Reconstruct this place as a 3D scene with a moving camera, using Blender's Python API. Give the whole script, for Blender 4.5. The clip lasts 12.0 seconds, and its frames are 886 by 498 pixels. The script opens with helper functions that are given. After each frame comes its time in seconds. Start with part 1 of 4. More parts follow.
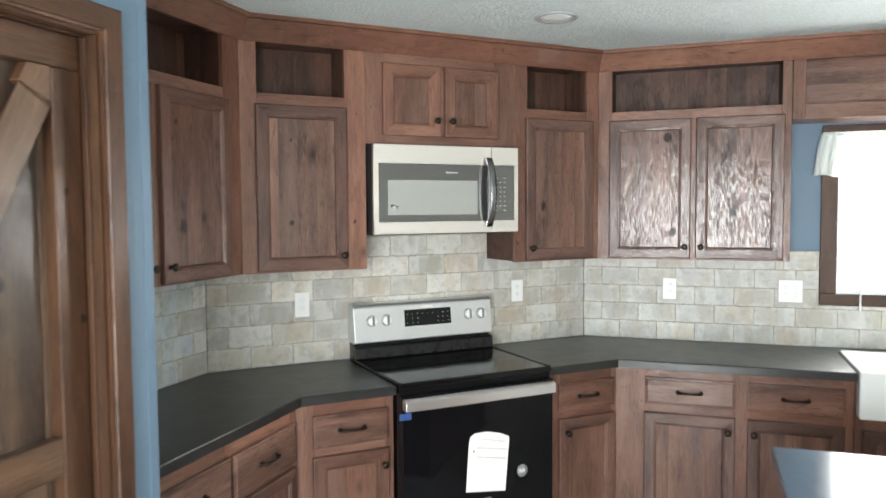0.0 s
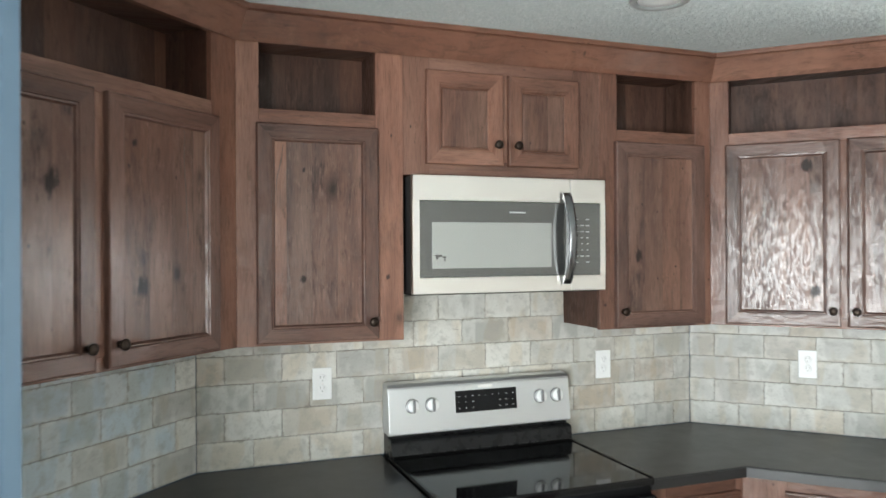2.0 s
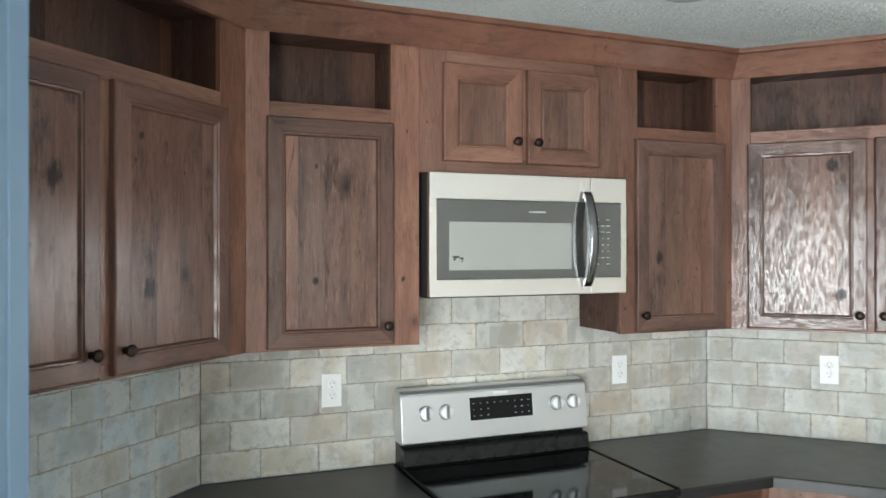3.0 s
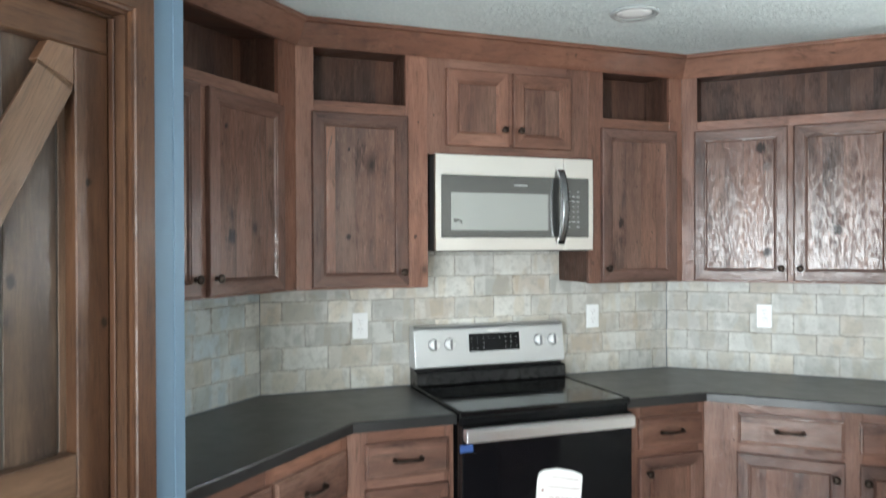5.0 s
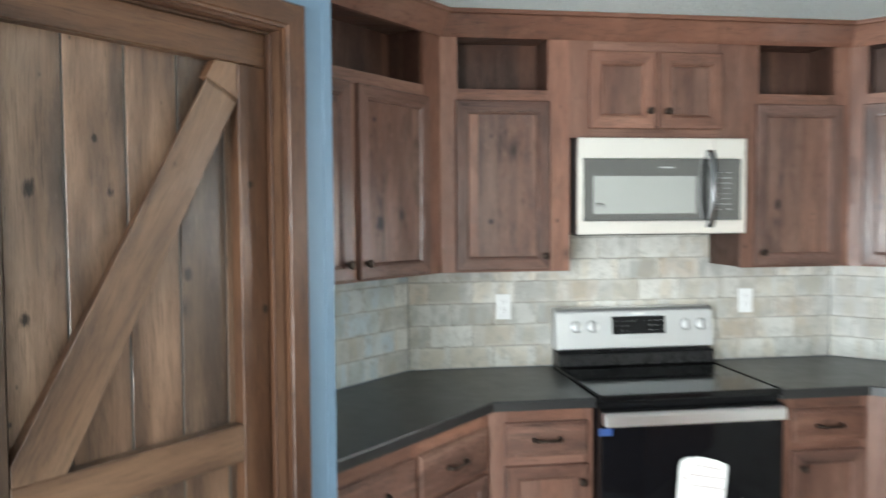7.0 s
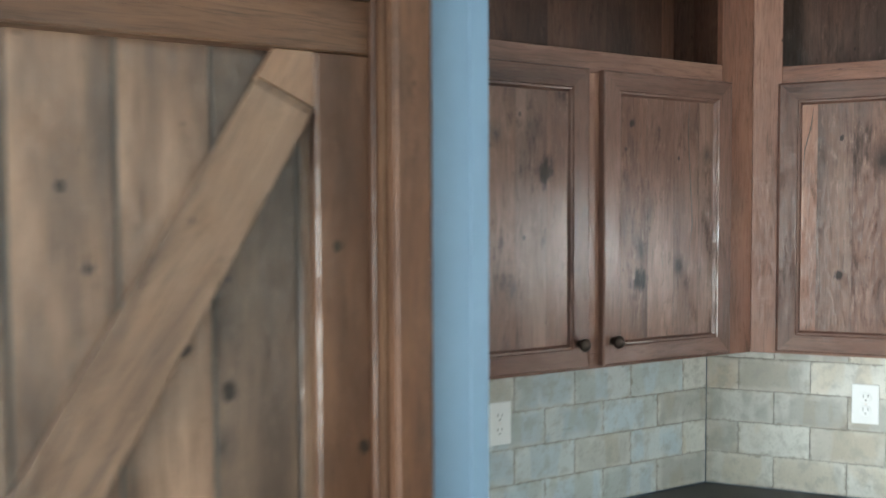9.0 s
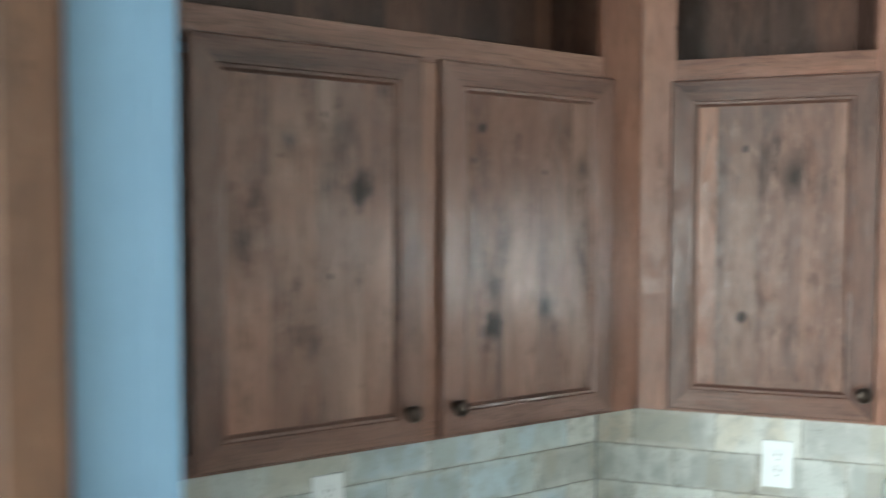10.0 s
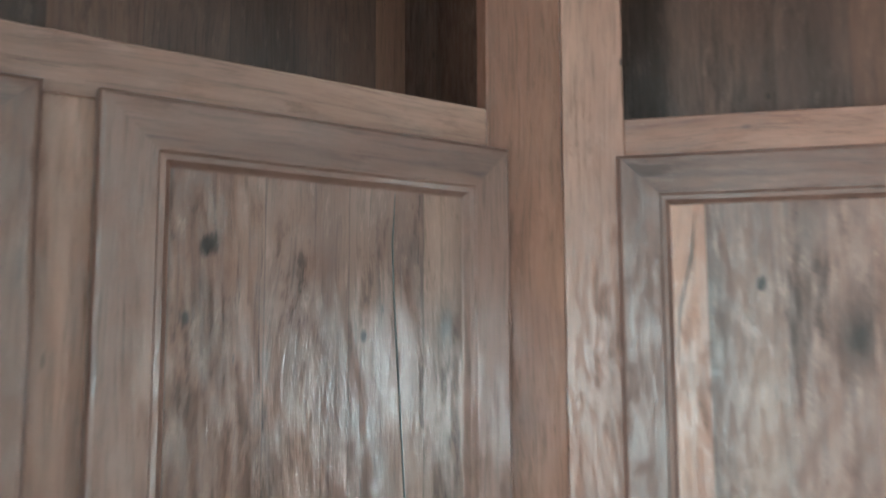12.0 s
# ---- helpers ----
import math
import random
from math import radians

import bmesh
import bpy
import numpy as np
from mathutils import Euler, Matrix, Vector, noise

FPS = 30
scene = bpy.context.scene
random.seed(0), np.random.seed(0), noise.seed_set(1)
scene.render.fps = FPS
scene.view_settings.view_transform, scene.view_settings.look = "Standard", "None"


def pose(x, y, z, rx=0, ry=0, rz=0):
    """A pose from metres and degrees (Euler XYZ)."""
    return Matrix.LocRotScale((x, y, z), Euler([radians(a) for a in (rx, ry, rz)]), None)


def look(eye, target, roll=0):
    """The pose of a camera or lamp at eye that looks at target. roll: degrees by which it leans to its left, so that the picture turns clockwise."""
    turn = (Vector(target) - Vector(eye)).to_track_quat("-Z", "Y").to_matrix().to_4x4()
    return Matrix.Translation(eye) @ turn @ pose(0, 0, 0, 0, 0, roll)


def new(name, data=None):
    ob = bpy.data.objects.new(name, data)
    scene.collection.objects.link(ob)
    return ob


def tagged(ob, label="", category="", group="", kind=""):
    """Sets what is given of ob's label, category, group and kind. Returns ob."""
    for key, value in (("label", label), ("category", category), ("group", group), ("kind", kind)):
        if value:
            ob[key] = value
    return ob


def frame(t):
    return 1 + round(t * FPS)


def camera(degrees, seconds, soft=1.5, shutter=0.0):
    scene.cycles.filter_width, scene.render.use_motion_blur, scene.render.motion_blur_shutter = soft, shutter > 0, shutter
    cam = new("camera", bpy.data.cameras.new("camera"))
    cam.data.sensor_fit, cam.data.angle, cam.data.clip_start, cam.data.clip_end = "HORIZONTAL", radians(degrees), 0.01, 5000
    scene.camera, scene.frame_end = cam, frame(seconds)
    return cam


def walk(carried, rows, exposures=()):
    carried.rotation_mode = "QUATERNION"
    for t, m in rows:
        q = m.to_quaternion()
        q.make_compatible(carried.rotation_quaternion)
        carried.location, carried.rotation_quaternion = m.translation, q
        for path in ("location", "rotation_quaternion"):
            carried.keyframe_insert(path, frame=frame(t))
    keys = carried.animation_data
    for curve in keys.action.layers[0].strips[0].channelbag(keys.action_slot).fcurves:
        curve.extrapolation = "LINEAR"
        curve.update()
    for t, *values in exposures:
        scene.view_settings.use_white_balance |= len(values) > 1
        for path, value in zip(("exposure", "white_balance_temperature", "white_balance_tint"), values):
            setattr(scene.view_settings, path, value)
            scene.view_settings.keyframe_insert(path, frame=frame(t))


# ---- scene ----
cam = camera(61.4, 12.0, shutter=0.8)
PATH = [
    (0, (-1.571, -3.478, 1.656), (-0.695, -1.683, 1.544), -0.4),
    (0.5, (-1.432, -3.325, 1.674), (-0.566, -1.524, 1.595), -0.2),
    (1, (-1.285, -3.196, 1.67), (-0.477, -1.366, 1.663), -0.4),
    (1.5, (-1.225, -2.98, 1.663), (-0.524, -1.107, 1.662), -0.3),
    (2, (-1.166, -2.733, 1.686), (-0.467, -0.859, 1.688), -0.3),
    (2.5, (-1.109, -2.572, 1.677), (-0.402, -0.701, 1.684), -0.2),
    (3, (-1.221, -2.594, 1.684), (-0.49, -0.733, 1.69), -0.1),
    (3.2, (-1.255, -2.626, 1.688), (-0.496, -0.776, 1.687), 0.0),
    (4.8, (-1.397, -3.224, 1.568), (-0.704, -1.348, 1.583), -0.3),
    (5, (-1.423, -3.281, 1.557), (-0.738, -1.403, 1.547), -0.2),
    (5.5, (-1.391, -3.453, 1.535), (-0.742, -1.563, 1.444), -0.3),
    (6, (-1.371, -3.579, 1.546), (-0.793, -1.667, 1.441), -0.4),
    (6.5, (-1.367, -3.574, 1.586), (-0.919, -1.628, 1.479), -0.5),
    (7, (-1.383, -3.364, 1.621), (-1.102, -1.386, 1.53), -0.4),
    (7.5, (-1.32, -3.181, 1.626), (-1.279, -1.181, 1.585), -0.7),
    (7.7, (-1.277, -3.124, 1.628), (-1.4, -1.128, 1.598), -0.8),
    (9.3, (-0.999, -2.314, 1.756), (-1.693, -0.44, 1.677), -0.2),
    (9.5, (-0.962, -2.222, 1.763), (-1.647, -0.345, 1.688), -0.1),
    (10, (-0.9, -1.99, 1.802), (-1.47, -0.075, 1.719), 0.1),
    (10.5, (-0.782, -1.779, 1.794), (-1.181, 0.181, 1.793), -0.0),
    (11, (-0.753, -1.571, 1.794), (-1.126, 0.393, 1.86), -0.3),
    (11.5, (-0.841, -1.342, 1.856), (-1.231, 0.617, 1.957), 0.1),
    (12, (-0.909, -1.166, 1.909), (-1.327, 0.781, 2.101), -0.2),
]
EXPOSURES = [(0.0, -0.29, 6400, 7), (3.0, -0.38, 6250, 5), (5.0, -0.30, 6120, 5), (7.6, -0.05, 6170, 5), (9.4, 0.12, 6020, -1), (10.0, 0.18, 5900, -4), (10.5, 0.37, 6000, 4),
             (11.0, 0.49, 5550, -7), (11.5, 0.51, 5470, -9), (12.0, 0.70, 5300, -11)]
walk(cam, [(t, look(eye, target, roll)) for t, eye, target, roll in PATH], EXPOSURES)

# ---- world, large lights, exposure ----
Q = math.sqrt(0.5)
CL, CR = (-1.07, 0.0), (1.02, 0.0)          # where the slanted range wall meets its neighbours
T = math.tan(math.radians(22.5))
M0 = Matrix.Identity(4)
ML = pose(CL[0], CL[1], 0, 0, 0, 45)        # local x to the right along the wall, -y into the room
MR = pose(CR[0], CR[1], 0, 0, 0, -45)
CEIL = 2.455

world = bpy.data.worlds.new("sky")
scene.world = world
world.use_nodes = True
wn = world.node_tree
sky = wn.nodes.new("ShaderNodeTexSky")
sky.sky_type, sky.sun_disc = "NISHITA", False
sky.sun_elevation, sky.sun_rotation = radians(46), radians(-45)
wn.links.new(sky.outputs[0], wn.nodes["Background"].inputs[0])
wn.nodes["Background"].inputs[1].default_value = 0.10


def area(name, m, w, h, power, color=(1, 1, 1)):
    data = bpy.data.lights.new(name, "AREA")
    data.shape, data.size, data.size_y, data.energy, data.color = "RECTANGLE", w, h, power, color
    ob = new(name, data)
    ob.matrix_world = m
    return ob


SUN = bpy.data.lights.new("sun", "SUN")
SUN.energy, SUN.angle, SUN.color = 2.0, radians(0.5), (1, 0.95, 0.88)
sun = new("sun", SUN)
sun.matrix_world = look((-4, 4, 6), (0, 0, 1))

# daylight in the sink window, the end-wall glass door and the side window
WX0, WX1, WZ0, WZ1 = 1.30, 2.02, 1.20, 2.02       # sink window glass, on the right wall
area("sink_window_daylight", MR @ pose((WX0 + WX1) / 2, 0.16, 1.51, -90, 0, 0), WX1 - WX0, 0.62, 74, (1.0, 0.99, 0.97))
END_V, SIDE_U = 7.0, 4.6


def room(u, v, z=0.0, turn=0.0):
    """A place u metres from the left wall and v from the right wall."""
    return pose(-0.025 + (u - v) * Q, 1.045 - (u + v) * Q, z, 0, 0, turn)


area("glass_door_daylight", room(2.1, END_V + 0.16) @ pose(0, 0, 1.08, 0, 0, 135) @ pose(0, 0, 0, -90, 0, 0), 2.2, 1.95, 425, (0.97, 0.99, 1.0))
area("side_window_daylight", room(SIDE_U + 0.16, 6.35) @ pose(0, 0, 1.35, 0, 0, -135) @ pose(0, 0, 0, -90, 0, 0), 0.75, 1.4, 40, (0.97, 0.99, 1.0))

# ---- materials ----


class Nodes:
    def __init__(self, name):
        self.mat = bpy.data.materials.new(name)
        self.mat.use_nodes = True
        self.t = self.mat.node_tree
        self.b = self.t.nodes["Principled BSDF"]

    def n(self, kind, **kw):
        node = self.t.nodes.new("ShaderNode" + kind)
        for k, v in kw.items():
            if k == "op":
                node.operation = v
            elif k == "blend":
                node.data_type, node.blend_type = "RGBA", v
        return node

    def put(self, sock, value):
        if hasattr(value, "is_output"):
            self.t.links.new(value, sock)
        else:
            sock.default_value = value

    def math(self, op, a, b=0.0, c=0.0):
        node = self.n("Math", op=op)
        for i, v in enumerate((a, b, c)):
            self.put(node.inputs[i], v)
        return node.outputs[0]

    def vmath(self, op, a, b=(0, 0, 0)):
        node = self.n("VectorMath", op=op)
        self.put(node.inputs[0], a)
        self.put(node.inputs[1], b)
        return node.outputs[0]

    def noise(self, vec, scale=5.0, detail=4.0, rough=0.55, dist=0.0):
        node = self.n("TexNoise")
        self.put(node.inputs["Vector"], vec)
        for k, v in (("Scale", scale), ("Detail", detail), ("Roughness", rough), ("Distortion", dist)):
            node.inputs[k].default_value = v
        return node.outputs["Fac"]

    def ramp(self, fac, stops):
        node = self.n("ValToRGB")
        el = node.color_ramp.elements
        while len(el) < len(stops):
            el.new(0.5)
        for e, (p, c) in zip(el, stops):
            e.position = p
            e.color = (*c, 1) if not isinstance(c, float) else (c, c, c, 1)
        self.put(node.inputs[0], fac)
        return node.outputs[0]

    def mix(self, fac, a, b, blend="MIX"):
        node = self.n("Mix", blend=blend)
        self.put(node.inputs[0], fac)
        self.put(node.inputs[6], a if hasattr(a, "is_output") or len(a) == 4 else (*a, 1))
        self.put(node.inputs[7], b if hasattr(b, "is_output") or len(b) == 4 else (*b, 1))
        return node.outputs[2]

    def coords(self, spread=7.0):
        """Object coordinates, moved by each object's own random amount."""
        tc = self.n("TexCoord").outputs["Object"]
        r = self.n("ObjectInfo").outputs["Random"]
        off = self.n("CombineXYZ")
        for i, k in enumerate((1.0, 0.37, 0.71)):
            self.put(off.inputs[i], self.math("MULTIPLY", r, spread * k))
        return self.vmath("ADD", tc, off.outputs[0]), r

    def bump(self, height, strength=0.2, distance=0.002):
        node = self.n("Bump")
        node.inputs["Strength"].default_value, node.inputs["Distance"].default_value = strength, distance
        self.put(node.inputs["Height"], height)
        self.put(self.b.inputs["Normal"], node.outputs[0])

    def done(self, color=None, rough=None, metal=0.0, spec=None):
        if color is not None:
            self.put(self.b.inputs["Base Color"], color if hasattr(color, "is_output") or len(color) == 4 else (*color, 1))
        if rough is not None:
            self.put(self.b.inputs["Roughness"], rough)
        self.b.inputs["Metallic"].default_value = metal
        if spec is not None:
            self.b.inputs["Specular IOR Level"].default_value = spec
        return self.mat


def wood(name, dark, mid, light, along="z", plank=0.0, knots=0.5, stain=0.6, rough=(0.42, 0.62), bump=0.32, tone=0.2, coat=0.6):
    """Rustic knotty wood, its grain along one local axis. plank: width of glued boards, 0 for one board."""
    k = Nodes(name)
    vec, rnd = k.coords()
    sep = k.n("SeparateXYZ")
    k.put(sep.inputs[0], vec)
    X, Y, Z = sep.outputs
    if along == "z":
        across, length = k.math("ADD", X, Y), Z
    elif along == "x":
        across, length = k.math("ADD", Z, Y), X
    else:
        across, length = k.math("ADD", X, Z), Y
    if plank:
        cell = k.math("FLOOR", k.math("DIVIDE", across, plank))
        wnode = k.n("TexWhiteNoise")
        wnode.noise_dimensions = "1D"
        k.put(wnode.inputs["W"], cell)
        board = wnode.outputs["Value"]
        frac = k.math("FRACT", k.math("DIVIDE", across, plank))
        seam = k.math("LESS_THAN", k.math("ABSOLUTE", k.math("SUBTRACT", frac, 0.5)), 0.492)
        length = k.math("ADD", length, k.math("MULTIPLY", board, 9.0))
    else:
        board, seam = rnd, None
    # wandering grain
    warpv = k.n("CombineXYZ")
    k.put(warpv.inputs[0], k.math("MULTIPLY", across, 6.0))
    k.put(warpv.inputs[2], k.math("MULTIPLY", length, 2.2))
    warp = k.math("SUBTRACT", k.noise(warpv.outputs[0], 1.0, 2.0), 0.5)
    acr2 = k.math("ADD", across, k.math("MULTIPLY", warp, 0.045))

    def stretched(a, l, **kw):
        c = k.n("CombineXYZ")
        k.put(c.inputs[0], k.math("MULTIPLY", acr2, a))
        k.put(c.inputs[1], k.math("MULTIPLY", board, 31.0))
        k.put(c.inputs[2], k.math("MULTIPLY", length, l))
        return k.noise(c.outputs[0], 1.0, **kw)

    figure = stretched(11.0, 1.7, detail=4.0, rough=0.5)
    fine = stretched(260.0, 10.0, detail=3.0, rough=0.7)
    flake = stretched(90.0, 14.0, detail=5.0, rough=0.78)
    smudge = stretched(9.0, 4.0, detail=5.0, rough=0.6)
    weather = stretched(30.0, 12.0, detail=6.0, rough=0.72)
    col = k.ramp(figure, ((0.26, dark), (0.46, mid), (0.72, light)))
    # each board a little lighter or darker
    shade = k.math("ADD", 1.0 - tone, k.math("MULTIPLY", board, 2 * tone))
    scale = k.n("CombineXYZ")
    for i in range(3):
        k.put(scale.inputs[i], shade)
    col = k.mix(1.0, col, scale.outputs[0], "MULTIPLY")
    # boards lean to grey or to orange
    lean = k.math("FRACT", k.math("ADD", k.math("MULTIPLY", board, 7.13), k.math("MULTIPLY", rnd, 3.7)))
    col = k.mix(1.0, col, k.mix(lean, (0.94, 1.01, 1.05), (1.05, 1.0, 0.94)), "MULTIPLY")
    # smoky weathered patches, scratched along the grain
    patchy = k.math("MULTIPLY", k.ramp(smudge, ((0.54, 0.0), (0.68, 1.0))), k.math("ADD", 0.6, k.math("MULTIPLY", k.ramp(flake, ((0.40, 0.0), (0.60, 1.0))), 0.4)))
    col = k.mix(k.math("MULTIPLY", patchy, stain), col, (dark[0] * 0.62, dark[0] * 0.46, dark[0] * 0.39))
    grainy = k.ramp(fine, ((0.30, 0.55), (0.47, 0.97), (0.72, 1.10)))
    col = k.mix(0.8, col, grainy, "MULTIPLY")
    coarse = k.ramp(flake, ((0.30, 0.50), (0.47, 0.96), (0.68, 1.14)))
    col = k.mix(0.5, col, coarse, "MULTIPLY")
    matte = k.math("MULTIPLY", patchy, 0.7)
    if plank:
        # ragged dark edges where the boards were sawn apart
        e = k.math("MULTIPLY", k.math("ABSOLUTE", k.math("SUBTRACT", frac, 0.5)), 2.0)
        bark = k.ramp(k.math("ADD", k.math("MULTIPLY", e, 0.30), k.math("ADD", k.math("MULTIPLY", weather, 0.7), k.math("MULTIPLY", smudge, 0.65))), ((1.00, 0.0), (1.07, 1.0)))
        col = k.mix(k.math("MULTIPLY", bark, 0.75 * stain), col, tuple(c * 0.6 for c in dark))
        matte = k.math("MAXIMUM", matte, bark)
    # short dark saw flecks in clusters
    scratch = stretched(125.0, 24.0, detail=5.0, rough=0.7)
    fleck = k.math("MULTIPLY", k.ramp(scratch, ((0.545, 0.0), (0.575, 1.0))), k.ramp(k.math("ADD", smudge, k.math("MULTIPLY", weather, 0.5)), ((0.73, 0.0), (0.87, 1.0))))
    col = k.mix(k.math("MULTIPLY", fleck, min(1.0, 0.8 * stain)), col, tuple(c * 0.30 for c in dark))
    worn = k.math("MULTIPLY", k.ramp(scratch, ((0.40, 1.0), (0.44, 0.0))), k.ramp(weather, ((0.44, 0.0), (0.58, 1.0))))
    col = k.mix(k.math("MULTIPLY", worn, 0.40 * stain), col, tuple(min(1.0, c * 1.25 + 0.02) for c in light))
    matte = k.math("MAXIMUM", matte, fleck)
    rough_patch = k.ramp(weather, ((0.60, 0.0), (0.67, 1.0)))
    col = k.mix(k.math("MULTIPLY", rough_patch, 0.65 * stain), col, tuple(c * 0.5 for c in dark))
    matte = k.math("MAXIMUM", matte, rough_patch)
    # knots of this very board: (x, z, radius) kept on the object
    raw = k.n("SeparateXYZ")
    k.put(raw.inputs[0], k.n("TexCoord").outputs["Object"])
    for key, soft, power in (("knot_a", 0.45, 0.92), ("knot_b", 0.45, 0.92), ("knot_c", 1.0, 0.38)):
        at = k.n("Attribute")
        at.attribute_type, at.attribute_name = "OBJECT", key
        kv = k.n("SeparateXYZ")
        k.put(kv.inputs[0], at.outputs["Vector"])
        rad = k.math("MAXIMUM", kv.outputs[2], 0.0001)
        dx = k.math("DIVIDE", k.math("SUBTRACT", raw.outputs[0], kv.outputs[0]), rad)
        dz = k.math("DIVIDE", k.math("SUBTRACT", raw.outputs[2], kv.outputs[1]), k.math("MULTIPLY", rad, 1.35))
        dist = k.math("SQRT", k.math("ADD", k.math("MULTIPLY", dx, dx), k.math("MULTIPLY", dz, dz)))
        dist = k.math("ADD", dist, k.math("MULTIPLY", k.math("SUBTRACT", k.math("ADD", weather, flake), 1.0), 2.2))
        m = k.ramp(k.math("DIVIDE", dist, 2.0), ((0.5 - 0.5 * soft * 0.9, 1.0), (0.56, 0.0)))
        m = k.math("MULTIPLY", m, k.math("GREATER_THAN", kv.outputs[2], 0.001))
        col = k.mix(k.math("MULTIPLY", m, power), col, tuple(c * 0.22 for c in dark) if key != "knot_c" else tuple(c * 0.55 for c in dark))
        matte = k.math("MAXIMUM", matte, k.math("MULTIPLY", m, 0.8))
    # knots and pin holes
    if knots:
        c = k.n("CombineXYZ")
        k.put(c.inputs[0], k.math("MULTIPLY", acr2, 5.0))
        k.put(c.inputs[1], k.math("MULTIPLY", board, 13.0))
        k.put(c.inputs[2], k.math("MULTIPLY", length, 3.0))
        vor = k.n("TexVoronoi")
        vor.inputs["Scale"].default_value = 1.0
        k.put(vor.inputs["Vector"], c.outputs[0])
        wob = k.math("ADD", vor.outputs["Distance"], k.math("MULTIPLY", k.math("SUBTRACT", weather, 0.5), 0.16))
        knot = k.ramp(wob, ((0.025, 1.0), (0.06, 0.5), (0.13, 0.0)))
        col = k.mix(k.math("MULTIPLY", knot, knots), col, tuple(c * 0.16 for c in dark))
        vor2 = k.n("TexVoronoi")
        vor2.inputs["Scale"].default_value = 3.1
        k.put(vor2.inputs["Vector"], c.outputs[0])
        pin = k.ramp(vor2.outputs["Distance"], ((0.035, 1.0), (0.07, 0.0)))
        col = k.mix(k.math("MULTIPLY", pin, 0.8 * min(1.0, knots * 1.4)), col, tuple(c * 0.12 for c in dark))
    # long drying cracks
    crack = stretched(95.0, 1.1, detail=2.0)
    crackm = k.math("LESS_THAN", k.math("ABSOLUTE", k.math("SUBTRACT", crack, 0.36)), 0.0022)
    col = k.mix(k.math("MULTIPLY", crackm, 0.6), col, tuple(c * 0.2 for c in dark))
    if seam is not None:
        col = k.mix(k.math("MULTIPLY", k.math("SUBTRACT", 1.0, seam), 0.35), col, tuple(c * 0.3 for c in dark))
    height = k.math("ADD", k.math("MULTIPLY", fine, 0.5), k.math("SUBTRACT", k.math("ADD", k.math("MULTIPLY", weather, 1.2), k.math("MULTIPLY", flake, 0.9)), k.math("MULTIPLY", crackm, 0.6)))
    k.bump(height, bump, 0.0016)
    lac = k.math("MINIMUM", k.math("ADD", matte, k.math("MULTIPLY", k.ramp(scratch, ((0.48, 0.0), (0.53, 1.0))), 0.85)), 1.0)
    r = k.math("ADD", rough[0], k.math("MULTIPLY", lac, rough[1] - rough[0]))
    k.put(k.b.inputs["Coat Weight"], k.math("SUBTRACT", coat, k.math("MULTIPLY", lac, coat * 0.85)))
    k.put(k.b.inputs["Coat Roughness"], k.math("ADD", 0.09, k.math("MULTIPLY", flake, 0.10)))
    cb = k.n("Bump")
    cb.inputs["Strength"].default_value, cb.inputs["Distance"].default_value = 0.45, 0.0016
    k.put(cb.inputs["Height"], k.math("ADD", k.math("ADD", scratch, k.math("MULTIPLY", weather, 0.6)), k.math("MULTIPLY", fine, 0.3)))
    k.put(k.b.inputs["Coat Normal"], cb.outputs[0])
    return k.done(col, r, spec=0.28)


def stone_like(name, a, b, scale=8.0, rough=0.5, bump=0.05, fine=200.0):
    k = Nodes(name)
    vec, _ = k.coords()
    n1 = k.noise(vec, scale, 5.0)
    n2 = k.noise(vec, fine, 3.0)
    col = k.mix(n1, a, b)
    col = k.mix(k.math("MULTIPLY", n2, 0.25), col, tuple(c * 0.6 for c in a))
    k.bump(n2, bump, 0.001)
    return k.done(col, k.math("ADD", rough - 0.08, k.math("MULTIPLY", n1, 0.16)))


def metal(name, color, rough=0.28, metallic=1.0, brushed=None):
    k = Nodes(name)
    vec, _ = k.coords()
    if brushed:
        vec2 = k.vmath("MULTIPLY", vec, brushed)
        n = k.noise(vec2, 1.0, 3.0)
        k.bump(n, 0.04, 0.0005)
        r = k.math("ADD", rough - 0.06, k.math("MULTIPLY", n, 0.14))
    else:
        n = k.noise(vec, 60.0, 3.0)
        r = k.math("ADD", rough - 0.05, k.math("MULTIPLY", n, 0.12))
    return k.done(color, r, metallic)


def plain(name, color, rough=0.5, var=0.06, bump=0.0, scale=30.0, spec=None):
    k = Nodes(name)
    vec, _ = k.coords()
    n = k.noise(vec, scale, 4.0)
    col = k.mix(n, tuple(max(0, c * (1 - var)) for c in color), tuple(min(1, c * (1 + var)) for c in color))
    if bump:
        k.bump(k.noise(vec, scale * 6, 3.0), bump, 0.001)
    return k.done(col, k.math("ADD", rough - 0.04, k.math("MULTIPLY", n, 0.08)), spec=spec)


FR = ((0.0734, 0.0321, 0.0212), (0.153, 0.0696, 0.0469), (0.2305, 0.1146, 0.0785))
DR = ((0.0466, 0.0222, 0.0161), (0.1016, 0.0475, 0.0342), (0.1577, 0.0814, 0.0604))
PN = ((0.0513, 0.024, 0.0167), (0.1225, 0.0568, 0.0397), (0.2109, 0.1096, 0.0762))
# carcass and cubby wood: shade on sides and in recesses put into the colour
SHADED = ((0.0323, 0.0152, 0.0095), (0.0703, 0.0323, 0.0218), (0.1121, 0.056, 0.038))
carcass_shaded_v = wood("carcass_wood_shaded", *SHADED, along="z", knots=0.4, stain=0.4, coat=0.15)
frame_v = wood("frame_wood_upright", *FR, along="z", knots=0.75, stain=0.35, coat=0.55)
